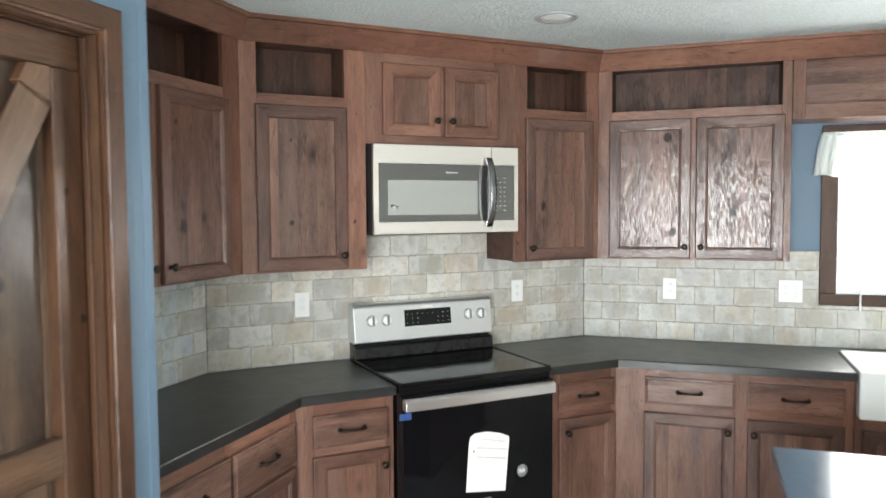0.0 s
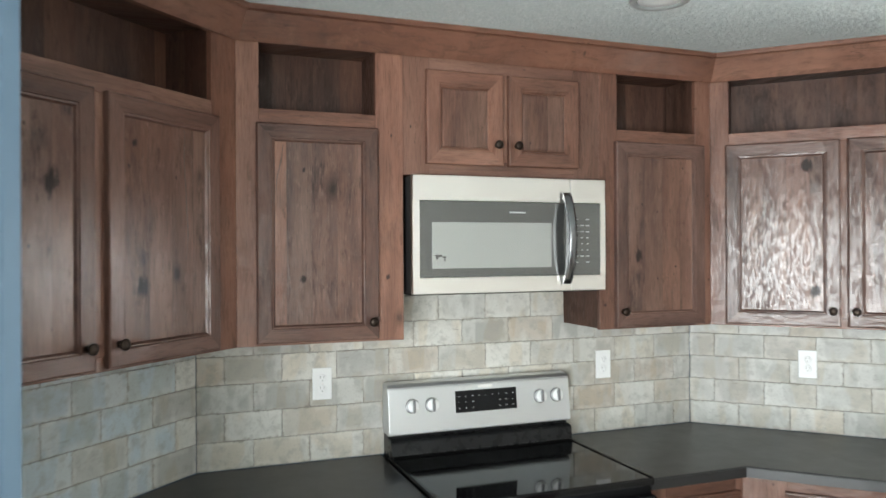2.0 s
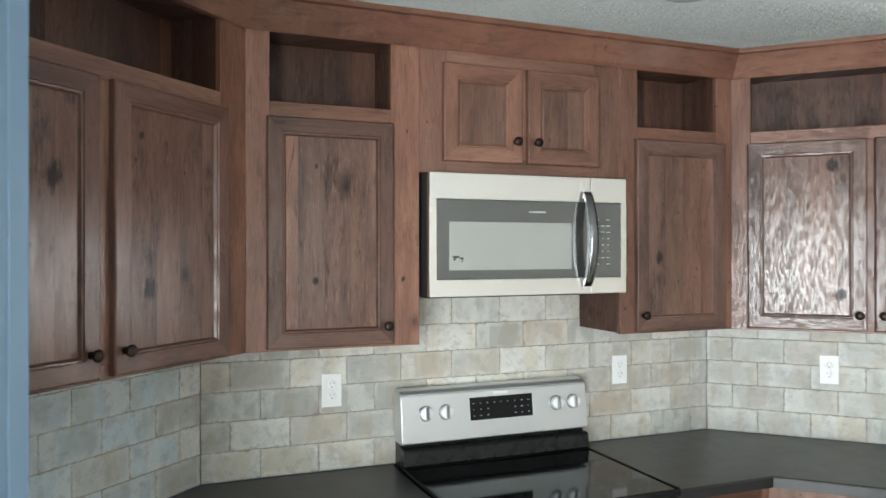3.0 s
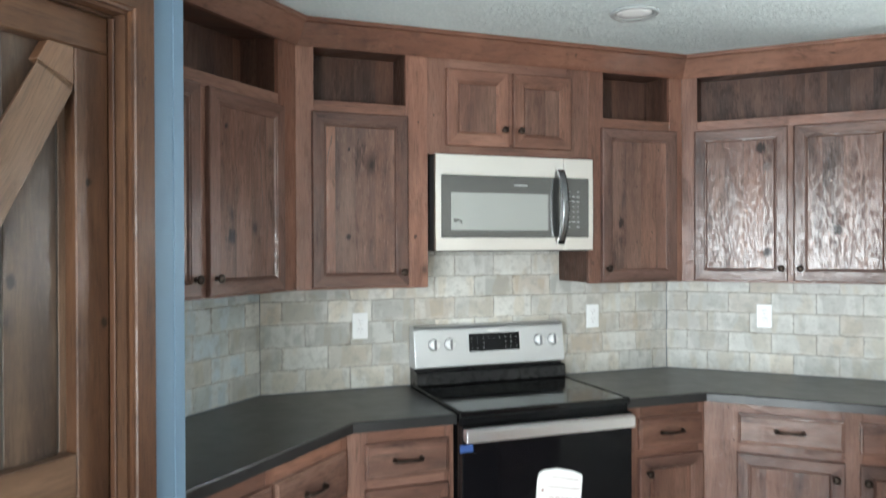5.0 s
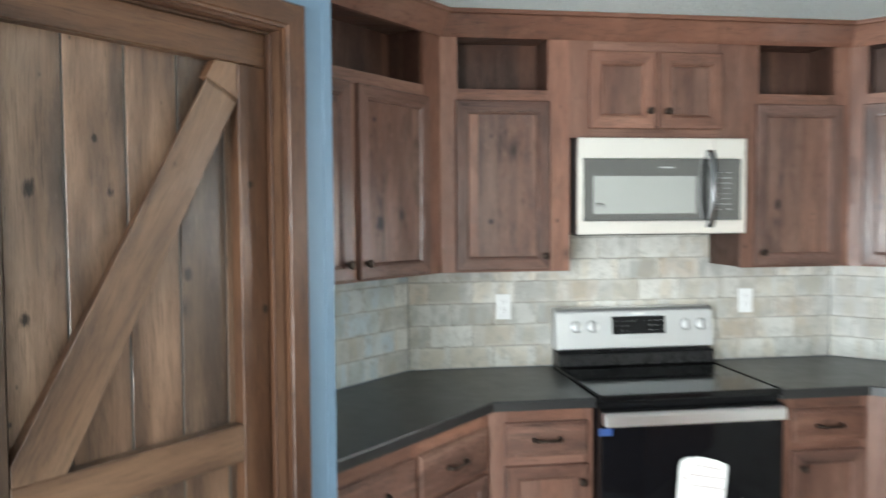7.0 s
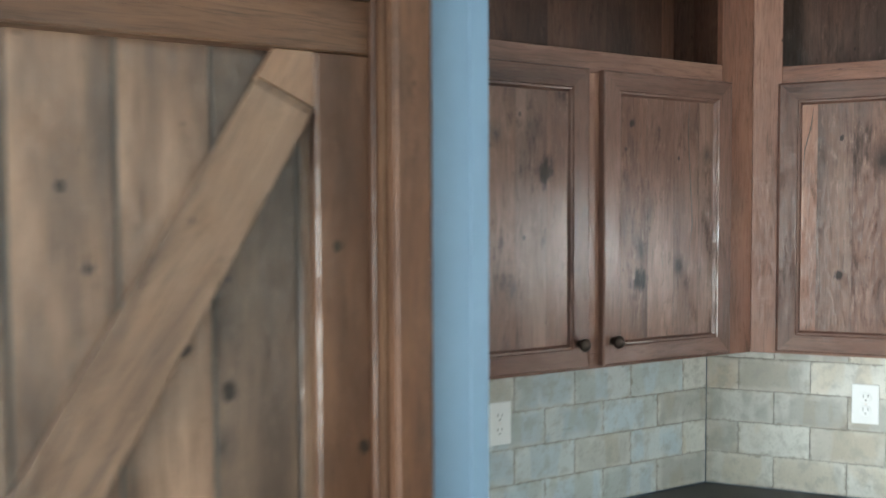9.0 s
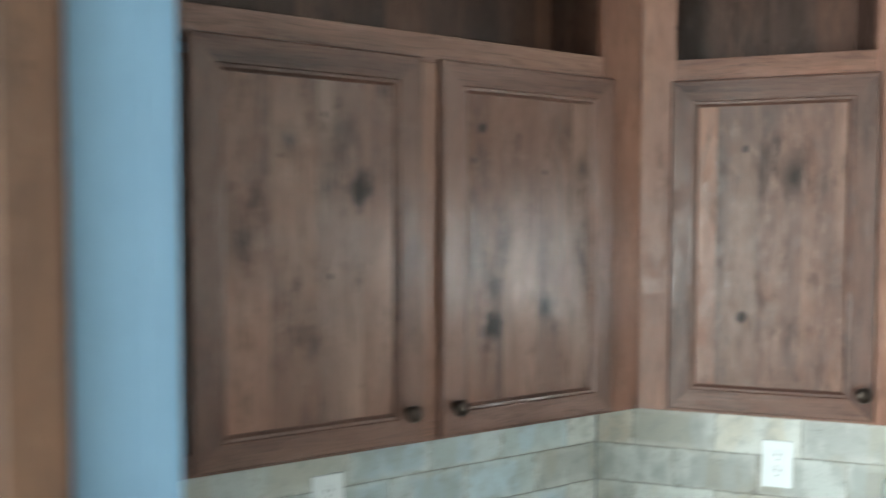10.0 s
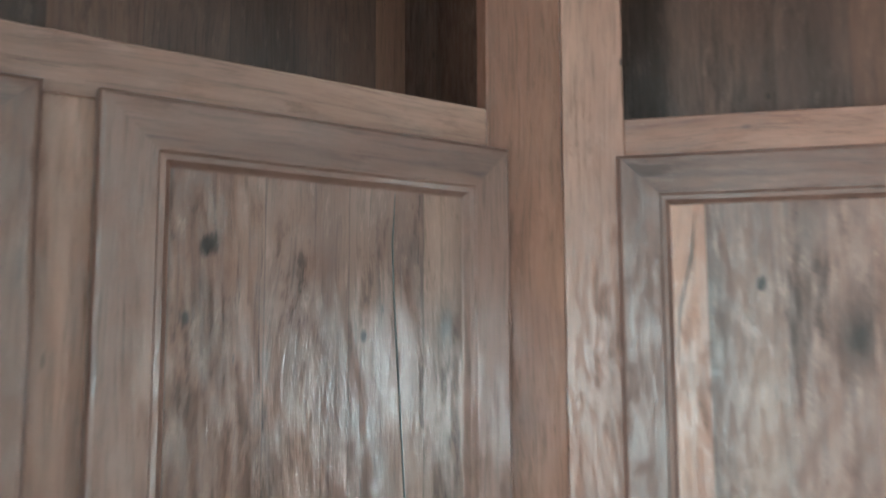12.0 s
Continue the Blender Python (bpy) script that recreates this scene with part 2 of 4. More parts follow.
frame_h = wood("frame_wood_level", *FR, along="x", knots=0.5, stain=0.35)
door_v = wood("door_wood_upright", *DR, along="z", knots=0.2, stain=0.35, coat=0.8)
door_h = wood("door_wood_level", *DR, along="x", knots=0.2, stain=0.35)
panel_w = wood("panel_wood", *PN, along="z", plank=0.083, knots=0.8, stain=0.6, rough=(0.40, 0.62), bump=0.4, coat=0.95)
panel_calm = wood("panel_wood_calm", *PN, along="z", plank=0.083, knots=0.5, stain=0.3, rough=(0.40, 0.62), bump=0.3, coat=0.6)
drawer_w = wood("drawer_wood", *PN, along="x", plank=0.075, knots=0.4, stain=0.5, tone=0.2)
niche_shaded_w = wood("niche_wood_shaded", *SHADED, along="z", plank=0.095, knots=0.5, stain=0.5, coat=0.2, tone=0.3)
valance_w = wood("soffit_wood", *PN, along="x", plank=0.08, knots=0.4, stain=0.4)
PA = ((0.0238, 0.0135, 0.0084), (0.0862, 0.0492, 0.0308), (0.2068, 0.1255, 0.0816))
PB = ((0.020, 0.0085, 0.0043), (0.052, 0.0235, 0.0120), (0.098, 0.0480, 0.025))
PC = ((0.0386, 0.0208, 0.0121), (0.1025, 0.056, 0.0328), (0.1722, 0.1008, 0.0608))
PE = ((0.0197, 0.0084, 0.0043), (0.0525, 0.0232, 0.0118), (0.0918, 0.044, 0.0228))
pantry_brace = wood("pantry_brace_pine", *PC, along="x", knots=0.3, stain=0.3, rough=(0.42, 0.55), bump=0.15, tone=0.1, coat=0.8)
pantry_plank = wood("pantry_plank_pine", *PA, along="z", knots=0.85, stain=0.22, rough=(0.42, 0.55), bump=0.2, coat=1.0, tone=0.32)
pantry_v = wood("pantry_rail_upright", *PB, along="z", knots=0.25, stain=0.3, rough=(0.42, 0.55), bump=0.15, coat=0.35, tone=0.12)
pantry_h = wood("pantry_rail_level", *PB, along="x", knots=0.25, stain=0.3, rough=(0.42, 0.55), bump=0.15, coat=0.35, tone=0.12)
casing_v = wood("casing_upright", *PE, along="z", knots=0.4, stain=0.4, rough=(0.45, 0.55), bump=0.12, tone=0.1, coat=0.12)
casing_h = wood("casing_level", *PE, along="x", knots=0.4, stain=0.4, rough=(0.4, 0.5), bump=0.12, tone=0.1, coat=0.12)

blue = plain("blue_wall_paint", (0.108, 0.168, 0.235), 0.55, 0.04, 0.15, 40.0)
white_paint = plain("white_wall_paint", (0.68, 0.655, 0.61), 0.6, 0.03, 0.1)
k = Nodes("knockdown_ceiling")
vec, _ = k.coords()
tex = k.ramp(k.noise(vec, 75.0, 4.0, 0.65), ((0.44, 0.0), (0.58, 1.0)))
k.bump(tex, 1.0, 0.007)
ceiling_m = k.done(k.mix(tex, (0.80, 0.88, 0.88), (0.89, 0.955, 0.955)), 0.8)
# unseen floor, its pale colour made up to bounce light onto the ceiling
floor_m = wood("floor_boards", (0.52, 0.47, 0.41), (0.70, 0.65, 0.58), (0.80, 0.75, 0.68), along="y", plank=0.14)
counter_m = stone_like("charcoal_laminate", (0.012, 0.012, 0.0125), (0.022, 0.022, 0.022), 14.0, 0.32, 0.04, 420.0)
grout = plain("grey_grout", (0.26, 0.245, 0.215), 0.9, 0.3)

k = Nodes("glazed_stone_tile")
info = k.n("ObjectInfo")
vec, rnd = k.coords(23.0)
cloud = k.noise(vec, 11.0, 5.0, 0.6, 0.6)
wear = k.noise(k.vmath("MULTIPLY", vec, (14.0, 14.0, 60.0)), 1.0, 5.0, 0.7)
patch = k.noise(vec, 26.0, 4.0, 0.65)
big = k.noise(k.vmath("MULTIPLY", vec, (9.0, 1.0, 2.5)), 1.0, 2.0)
col = k.mix(k.ramp(cloud, ((0.3, 0.0), (0.7, 1.0))), k.mix(0.26, info.outputs["Color"], (0.26, 0.26, 0.24)), info.outputs["Color"])
col = k.mix(k.ramp(big, ((0.53, 0.0), (0.575, 1.0))), col, k.mix(1.0, col, (0.95, 0.90, 0.83), "MULTIPLY"))
col = k.mix(k.math("MULTIPLY", k.ramp(big, ((0.40, 1.0), (0.445, 0.0))), 0.5), col, (0.64, 0.64, 0.60))
col = k.mix(k.math("MULTIPLY", k.ramp(patch, ((0.50, 0.0), (0.64, 1.0))), 0.46), col, (0.32, 0.31, 0.28))
speck = k.noise(vec, 160.0, 4.0, 0.75)
col = k.mix(k.math("MULTIPLY", k.ramp(speck, ((0.55, 0.0), (0.66, 1.0))), 0.46), col, (0.30, 0.295, 0.27))
# chipped, stained edges
at = k.n("Attribute")
at.attribute_type, at.attribute_name = "OBJECT", "tile_size"
ts, tp = k.n("SeparateXYZ"), k.n("SeparateXYZ")
k.put(ts.inputs[0], at.outputs["Vector"])
k.put(tp.inputs[0], k.n("TexCoord").outputs["Object"])
ex = k.math("MINIMUM", tp.outputs[0], k.math("SUBTRACT", ts.outputs[0], tp.outputs[0]))
ez = k.math("MINIMUM", tp.outputs[2], k.math("SUBTRACT", ts.outputs[2], tp.outputs[2]))
rim = k.math("MINIMUM", ex, ez)
ragged = k.noise(vec, 48.0, 5.0, 0.7)
chip = k.ramp(k.math("ADD", k.math("MULTIPLY", rim, 22.0), k.math("SUBTRACT", 0.62, k.math("MULTIPLY", ragged, 1.1))), ((0.03, 1.0), (0.10, 0.0)))
col = k.mix(k.math("MULTIPLY", chip, 0.7), col, (0.19, 0.165, 0.13))
pale = k.ramp(k.math("ADD", k.math("MULTIPLY", rim, 9.0), k.math("SUBTRACT", 0.5, k.math("MULTIPLY", cloud, 0.9))), ((0.05, 1.0), (0.22, 0.0)))
col = k.mix(k.math("MULTIPLY", pale, 0.30), col, (0.70, 0.69, 0.64))
blot = k.noise(vec, 15.0, 5.0, 0.62)
soil = k.ramp(k.math("ADD", k.math("MULTIPLY", rim, 11.0), k.math("SUBTRACT", 0.62, blot)), ((0.07, 1.0), (0.17, 0.0)))
col = k.mix(k.math("MULTIPLY", soil, 0.34), col, (0.36, 0.31, 0.24))
streak = k.math("MULTIPLY", k.ramp(wear, ((0.62, 0.0), (0.72, 1.0))), k.math("GREATER_THAN", k.math("FRACT", k.math("MULTIPLY", rnd, 7.3)), 0.45))
col = k.mix(k.math("MULTIPLY", streak, 0.5), col, (0.18, 0.165, 0.14))
k.bump(k.math("SUBTRACT", cloud, k.math("ADD", k.math("MULTIPLY", wear, 0.5), k.math("MULTIPLY", chip, 0.6))), 0.35, 0.0018)
tile_m = k.done(col, k.math("ADD", 0.34, k.math("MULTIPLY", patch, 0.3)))

steel = metal("brushed_steel", (0.84, 0.80, 0.76), 0.30, 1.0, (3.0, 3.0, 500.0))
chrome = metal("polished_handle", (0.22, 0.22, 0.225), 0.24)
bronze = metal("oiled_bronze", (0.035, 0.024, 0.018), 0.38, 0.8)
black_glass = plain("black_glass", (0.004, 0.004, 0.005), 0.07, 0.0, spec=0.22)
black_enamel = plain("black_enamel", (0.005, 0.005, 0.0055), 0.08, 0.1, spec=0.14)
cooktop_m = plain("cooktop_glass", (0.004, 0.004, 0.0045), 0.06, 0.0, spec=0.3)
smoked = metal("smoked_mirror_glass", (0.155, 0.155, 0.15), 0.14, 0.75)
mesh_glass = metal("oven_window_glass", (0.46, 0.47, 0.46), 0.22, 0.75)
dark_case = plain("dark_metal_case", (0.03, 0.03, 0.032), 0.35, 0.1)
white_plastic = plain("white_plastic", (0.84, 0.84, 0.83), 0.35, 0.02)
slot_m = plain("slot_dark", (0.04, 0.035, 0.03), 0.6, 0.0)
porcelain = plain("white_porcelain", (0.80, 0.81, 0.80), 0.12, 0.01)
paper = plain("label_paper", (0.82, 0.81, 0.79), 0.6, 0.02)
ink = plain("printed_red_grey", (0.36, 0.22, 0.20), 0.6, 0.05)
tape_m = plain("blue_tape", (0.03, 0.07, 0.22), 0.4, 0.1)
print_m = plain("pale_print", (0.55, 0.55, 0.54), 0.5, 0.0)
cloth = plain("white_curtain_cloth", (0.82, 0.85, 0.83), 0.9, 0.03, 0.2)
cloth.node_tree.nodes["Principled BSDF"].inputs["Transmission Weight"].default_value = 0.0
vinyl = plain("white_vinyl", (0.78, 0.79, 0.79), 0.35, 0.02)
k = Nodes("window_glass")
k.b.inputs["Transmission Weight"].default_value = 1.0
glass_m = k.done((1, 1, 1), 0.0)
lamp_lens = plain("frosted_lens", (0.82, 0.83, 0.82), 0.5, 0.01)

# ---- mesh helpers ----


def box(bm, x0, x1, y0, y1, z0, z1, bevel=0.0, mat=0, seg=1):
    vs = [bm.verts.new(p) for p in ((x0, y0, z0), (x1, y0, z0), (x1, y1, z0), (x0, y1, z0), (x0, y0, z1), (x1, y0, z1), (x1, y1, z1), (x0, y1, z1))]
    fs = [bm.faces.new([vs[i] for i in q]) for q in ((3, 2, 1, 0), (4, 5, 6, 7), (0, 1, 5, 4), (1, 2, 6, 5), (2, 3, 7, 6), (3, 0, 4, 7))]
    for f in fs:
        f.material_index = mat
    if bevel:
        edges = list({e for f in fs for e in f.edges})
        r = bmesh.ops.bevel(bm, geom=edges, offset=bevel, segments=seg, affect="EDGES", profile=0.6)
        for f in r["faces"]:
            f.material_index = mat
    return bm


def boxed(*args, **kw):
    return box(bmesh.new(), *args, **kw)


def prism(bm, pts, y0, y1, mat=0, axis="y"):
    """Extrudes a polygon given as (x, z) along y, or as (x, y) along z."""
    def at(p, d):
        return (p[0], d, p[1]) if axis == "y" else (p[0], p[1], d)
    a = [bm.verts.new(at(p, y0)) for p in pts]
    b = [bm.verts.new(at(p, y1)) for p in pts]
    n = len(pts)
    fs = [bm.faces.new(a), bm.faces.new(b[::-1])]
    fs += [bm.faces.new((a[i], b[i], b[(i + 1) % n], a[(i + 1) % n])) for i in range(n)]
    for f in fs:
        f.material_index = mat
    return bm


def lathe(bm, profile, m, steps=16, mat=0):
    """Turns (radius, height) pairs about the local z of m."""
    rings = []
    for r, h in profile:
        rings.append([bm.verts.new(m @ Vector((max(r, 1e-4) * math.cos(2 * math.pi * i / steps), max(r, 1e-4) * math.sin(2 * math.pi * i / steps), h))) for i in range(steps)])
    for a, b in zip(rings, rings[1:]):
        for i in range(steps):
            f = bm.faces.new((a[i], a[(i + 1) % steps], b[(i + 1) % steps], b[i]))
            f.smooth, f.material_index = True, mat
    for ring in (rings[0][::-1], rings[-1]):
        bm.faces.new(ring).material_index = mat
    return bm


def tube(bm, pts, radius, steps=8, flat=1.0, mat=0):
    """A bar of oval section along points; radius may be a list."""
    rings = []
    for i, p in enumerate(pts):
        p = Vector(p)
        d = (Vector(pts[min(i + 1, len(pts) - 1)]) - Vector(pts[max(i - 1, 0)])).normalized()
        side = d.cross(Vector((0, 1, 0)))
        side = side.normalized() if side.length > 1e-3 else Vector((1, 0, 0))
        up = side.cross(d).normalized()
        r = radius[i] if isinstance(radius, (list, tuple)) else radius
        rings.append([bm.verts.new(p + side * math.cos(2 * math.pi * j / steps) * r + up * math.sin(2 * math.pi * j / steps) * r * flat) for j in range(steps)])
    for a, b in zip(rings, rings[1:]):
        for j in range(steps):
            f = bm.faces.new((a[j], a[(j + 1) % steps], b[(j + 1) % steps], b[j]))
            f.smooth, f.material_index = True, mat
    bm.faces.new(rings[0][::-1]).material_index = mat
    bm.faces.new(rings[-1]).material_index = mat
    return bm


def mesh_of(name, bm, mats):
    bmesh.ops.recalc_face_normals(bm, faces=bm.faces)
    me = bpy.data.meshes.new(name)
    bm.to_mesh(me)
    bm.free()
    for m in mats if isinstance(mats, (list, tuple)) else (mats,):
        me.materials.append(m)
    return me


def part(name, bm, mats, parent, label=""):
    ob = new(name, mesh_of(name, bm, mats))
    ob.parent = parent
    return tagged(ob, label)


def thing(name, m, label, category, group="", kind=""):
    ob = new(name)
    ob.empty_display_size = 0.05
    ob.matrix_world = m
    return tagged(ob, label, category, group, kind)


def solid(name, bm, mats, m=M0, label="", category="", group="", kind=""):
    ob = new(name, mesh_of(name, bm, mats))
    ob.matrix_world = m
    return tagged(ob, label, category, group, kind)


# ---- structure ----
def structure(name, bm, mats, m=M0, label="", category="wall"):
    return solid(name, bm, mats, m, label, category, kind="structure")


TH = 0.12
wall_range = structure("wall_range", boxed(-1.07 - TH * T, 1.02 + TH * T, 0, TH, 0, CEIL), blue, M0, "slanted blue kitchen wall behind the range, tiled above the counter")
wall_left = structure("wall_left", boxed(-1.26, 0, 0.0, TH, 0, CEIL), blue, ML, "blue kitchen wall behind the short cabinet run")
bm = bmesh.new()
OX0, OX1, OZ0, OZ1 = WX0 - 0.02, WX1 + 0.02, WZ0 - 0.02, WZ1 + 0.02
R_END = SIDE_U - 1.478
box(bm, 0, OX0, 0, TH, 0, CEIL)
box(bm, OX1, R_END, 0, TH, 0, CEIL)
box(bm, OX0, OX1, 0, TH, 0, OZ0)
box(bm, OX0, OX1, 0, TH, OZ1, CEIL)
wall_right = structure("wall_right", bm, blue, MR, "blue kitchen wall with the sink window")
# pantry front wall with its doorway, and its end against the counter
PX, PD = -1.160, -0.70
DX0, DX1, DZ = -2.095, -1.335, 2.084
bm = bmesh.new()
box(bm, DX1 + 0.012, PX, PD, PD + 0.10, 0, CEIL)
box(bm, DX0 - 0.012, DX1 + 0.012, PD, PD + 0.10, DZ + 0.012, CEIL)
box(bm, -(END_V - 1.478), DX0 - 0.012, PD, PD + 0.10, 0, CEIL)
wall_pantry = structure("wall_pantry", bm, blue, ML, "blue painted pantry wall with a doorway")
structure("wall_pantry_end", boxed(PX - 0.10, PX, PD + 0.10, 0.0, 0, CEIL), blue, ML, "blue painted end of the pantry wall")
structure("wall_pantry_back", boxed(-2.4, PX - 0.10, 0.0, 0.1, 0, CEIL), white_paint, ML, "plain back wall of the pantry")
bm = bmesh.new()
box(bm, 0.3, 1.0, -TH, 0, 0, CEIL)
box(bm, 3.2, SIDE_U + TH, -TH, 0, 0, CEIL)
box(bm, 1.0, 3.2, -TH, 0, 2.06, CEIL)
box(bm, 1.0, 3.2, -TH, 0, 0, 0.10)
structure("wall_end", bm, white_paint, room(0, END_V, 0, 0) @ pose(0, 0, 0, 0, 0, -45), "warm white wall at the far end of the room with a glass door opening")
bm = bmesh.new()
box(bm, -0.1, 5.9, 0, TH, 0, CEIL)
box(bm, 6.8, END_V, 0, TH, 0, CEIL)
box(bm, 5.9, 6.8, 0, TH, 0, 0.65)
box(bm, 5.9, 6.8, 0, TH, 2.05, CEIL)
structure("wall_side", bm, white_paint, room(SIDE_U, 0, 0, 0) @ pose(0, 0, 0, 0, 0, -135), "warm white side wall of the room with a window opening")
fl = bmesh.new()
ring = [(-0.3, -0.3), (SIDE_U + 0.2, -0.3), (SIDE_U + 0.2, END_V + 0.2), (-0.3, END_V + 0.2)]
pts = [tuple(room(u, v).translation[:2]) for u, v in ring]
structure("floor", prism(fl, pts, -0.08, 0.0, axis="z"), floor_m, M0, "unseen floor boards, kept pale to bounce light up", "floor")
structure("ceiling", prism(bmesh.new(), pts, CEIL, CEIL + 0.1, axis="z"), ceiling_m, M0, "white textured drywall ceiling", "ceiling")
gr = bmesh.new()
structure("ground", prism(gr, [(-60, -60), (60, -60), (60, 60), (-60, 60)], -0.6, -0.5, axis="z"), plain("dry_grass", (0.10, 0.11, 0.05), 0.9, 0.3, 0.0, 3.0), M0, "grassy ground outside the house", "ground")

# corner moulding, crown, casing
structure("trim_corner", boxed(PX - 0.030, PX + 0.003, PD - 0.003, PD + 0.03, 0, CEIL, bevel=0.0008), blue, ML, "blue painted corner moulding", "trim")
FY, CROWN_Z = -0.283, 2.357


def crown(name, x0, x1, end0, end1, m):
    """Tilted crown board; end0 and end1 say whether that end is mitred into the next wall."""
    prof = ((FY - 0.003, CROWN_Z), (FY - 0.012, CROWN_Z - 0.004), (FY - 0.024, CROWN_Z + 0.010), (FY - 0.070, CEIL - 0.022), (FY - 0.082, CEIL - 0.018), (FY - 0.082, CEIL - 0.001), (FY + 0.02, CEIL - 0.001), (FY + 0.02, CROWN_Z))
    bm = bmesh.new()
    a = [bm.verts.new((x0 - y * T * end0, y, z)) for y, z in prof]
    b = [bm.verts.new((x1 + y * T * end1, y, z)) for y, z in prof]
    n = len(prof)
    bm.faces.new(a), bm.faces.new(b[::-1])
    for i in range(n):
        bm.faces.new((a[i], b[i], b[(i + 1) % n], a[(i + 1) % n]))
    structure(name, bm, frame_h, m, "rustic brown wooden crown moulding", "trim")


crown("trim_crown_range", -1.07, 1.02, 1, 1, M0)
crown("trim_crown_left", PX, 0, 0, 1, ML)
crown("trim_crown_right", 0, 2.3, 1, 0, MR)

# ---- cabinet parts ----


def frame_board(bm, x0, x1, z0, z1, y, prof):
    """A mitred frame swept round a rectangle; prof: (inset, height towards the room) pairs. Side boards take slot 0, level boards slot 1."""
    rings = []
    for ins, h in prof:
        rings.append([bm.verts.new(p) for p in ((x0 + ins, y - h, z0 + ins), (x1 - ins, y - h, z0 + ins), (x1 - ins, y - h, z1 - ins), (x0 + ins, y - h, z1 - ins))])
    for a, b in zip(rings, rings[1:]):
        for i in range(4):
            f = bm.faces.new((a[i], a[(i + 1) % 4], b[(i + 1) % 4], b[i]))
            f.material_index = 1 if i in (0, 2) else 0
    return bm


def knob(parent, x, y, z):
    bm = lathe(bmesh.new(), ((0.0095, 0.0), (0.0095, 0.003), (0.006, 0.006), (0.006, 0.013), (0.0125, 0.017), (0.0155, 0.021), (0.0155, 0.025), (0.011, 0.029), (0.003, 0.0305)), pose(x, y, z, 90, 0, 0), 14)
    part("knob", bm, bronze, parent, "dark oil-rubbed bronze knob")


def bar_pull(parent, x, y, z, w=0.105):
    bm = bmesh.new()
    h = w / 2
    pts = [(x - h, y - 0.004, z), (x - h + 0.004, y - 0.018, z), (x - h * 0.6, y - 0.026, z), (x, y - 0.027, z), (x + h * 0.6, y - 0.026, z), (x + h - 0.004, y - 0.018, z), (x + h, y - 0.004, z)]
    tube(bm, pts, [0.0085, 0.0075, 0.0062, 0.0048, 0.0062, 0.0075, 0.0085], 8)
    for sx in (-1, 1):
        lathe(bm, ((0.0105, 0.0), (0.0105, 0.003), (0.0075, 0.007)), pose(x + sx * (h - 0.001), y, z, 90, 0, 0), 10)
    part("handle", bm, bronze, parent, "dark oil-rubbed bronze bar pull")


PROF = ((0.0, 0.0), (0.0, 0.015), (0.002, 0.0185), (0.005, 0.020), (0.046, 0.020), (0.048, 0.0172), (0.053, 0.0165), (0.057, 0.0105), (0.060, 0.0085))


def cab_door(parent, x0, x1, z0, z1, yface, knob_x=None, knob_z=None, raised=False, knots=(), calm=False):
    d = part("door", frame_board(bmesh.new(), x0, x1, z0, z1, yface, PROF), (frame_v, frame_h) if raised else (door_v, door_h), parent, "rustic brown framed cabinet door")
    bm = bmesh.new()
    i = 0.0585
    a = [(x0 + i, z0 + i), (x1 - i, z0 + i), (x1 - i, z1 - i), (x0 + i, z1 - i)]
    if raised:
        steps = ((0.0, 0.008), (0.003, 0.008), (0.006, 0.0105), (0.010, 0.011))
    else:
        steps = ((0.0, 0.0095), (0.010, 0.0095))
    rings = []
    for ins, h in steps:
        rings.append([bm.verts.new((px + (ins if j in (0, 3) else -ins), yface - h, pz + (ins if j in (0, 1) else -ins))) for j, (px, pz) in enumerate(a)])
    for r0, r1 in zip(rings, rings[1:]):
        for j in range(4):
            bm.faces.new((r0[j], r0[(j + 1) % 4], r1[(j + 1) % 4], r1[j]))
    bm.faces.new(rings[-1])
    back = [bm.verts.new((px, yface - 0.002, pz)) for px, pz in a]
    bm.faces.new(back[::-1])
    for j in range(4):
        bm.faces.new((back[j], back[(j + 1) % 4], rings[0][(j + 1) % 4], rings[0][j]))
    pnl = part("panel", bm, panel_calm if raised or calm else panel_w, d, "knotty plank panel with weathered patches")
    for key, v in knots:
        pnl["knot_" + key] = v
    if knob_x is not None:
        knob(d, knob_x, yface - 0.020, knob_z)
    return d


def drawer(parent, x0, x1, z0, z1, yface):
    bm = bmesh.new()
    prof = ((0.0, 0.0), (0.0, 0.012), (0.0025, 0.0145), (0.008, 0.015), (0.0095, 0.0185), (0.012, 0.020))
    frame_board(bm, x0, x1, z0, z1, yface, prof)
    bm.faces.new([bm.verts.new(p) for p in ((x0 + 0.012, yface - 0.020, z0 + 0.012), (x1 - 0.012, yface - 0.020, z0 + 0.012), (x1 - 0.012, yface - 0.020, z1 - 0.012), (x0 + 0.012, yface - 0.020, z1 - 0.012))]).material_index = 1
    bmesh.ops.remove_doubles(bm, verts=bm.verts, dist=0.0001)
    d = part("drawer_front", bm, (drawer_w, drawer_w), parent)
    bar_pull(d, (x0 + x1) / 2, yface - 0.020, (z0 + z1) / 2)


def stile(parent, x0, x1, z0, z1, y=FY, th=0.02, knot=None):
    ob = part("stile", boxed(x0, x1, y, y + th, z0, z1, bevel=0.0012), frame_v, parent)
    if knot:
        ob["knot_a"] = knot


def rail(parent, x0, x1, z0, z1, y=FY, th=0.02):
    part("rail", boxed(x0, x1, y + 0.0006, y + th, z0, z1, bevel=0.0012), frame_h, parent)


UZ0, UD0, UD1, NZ0 = 1.378, 1.386, 2.097, 2.144


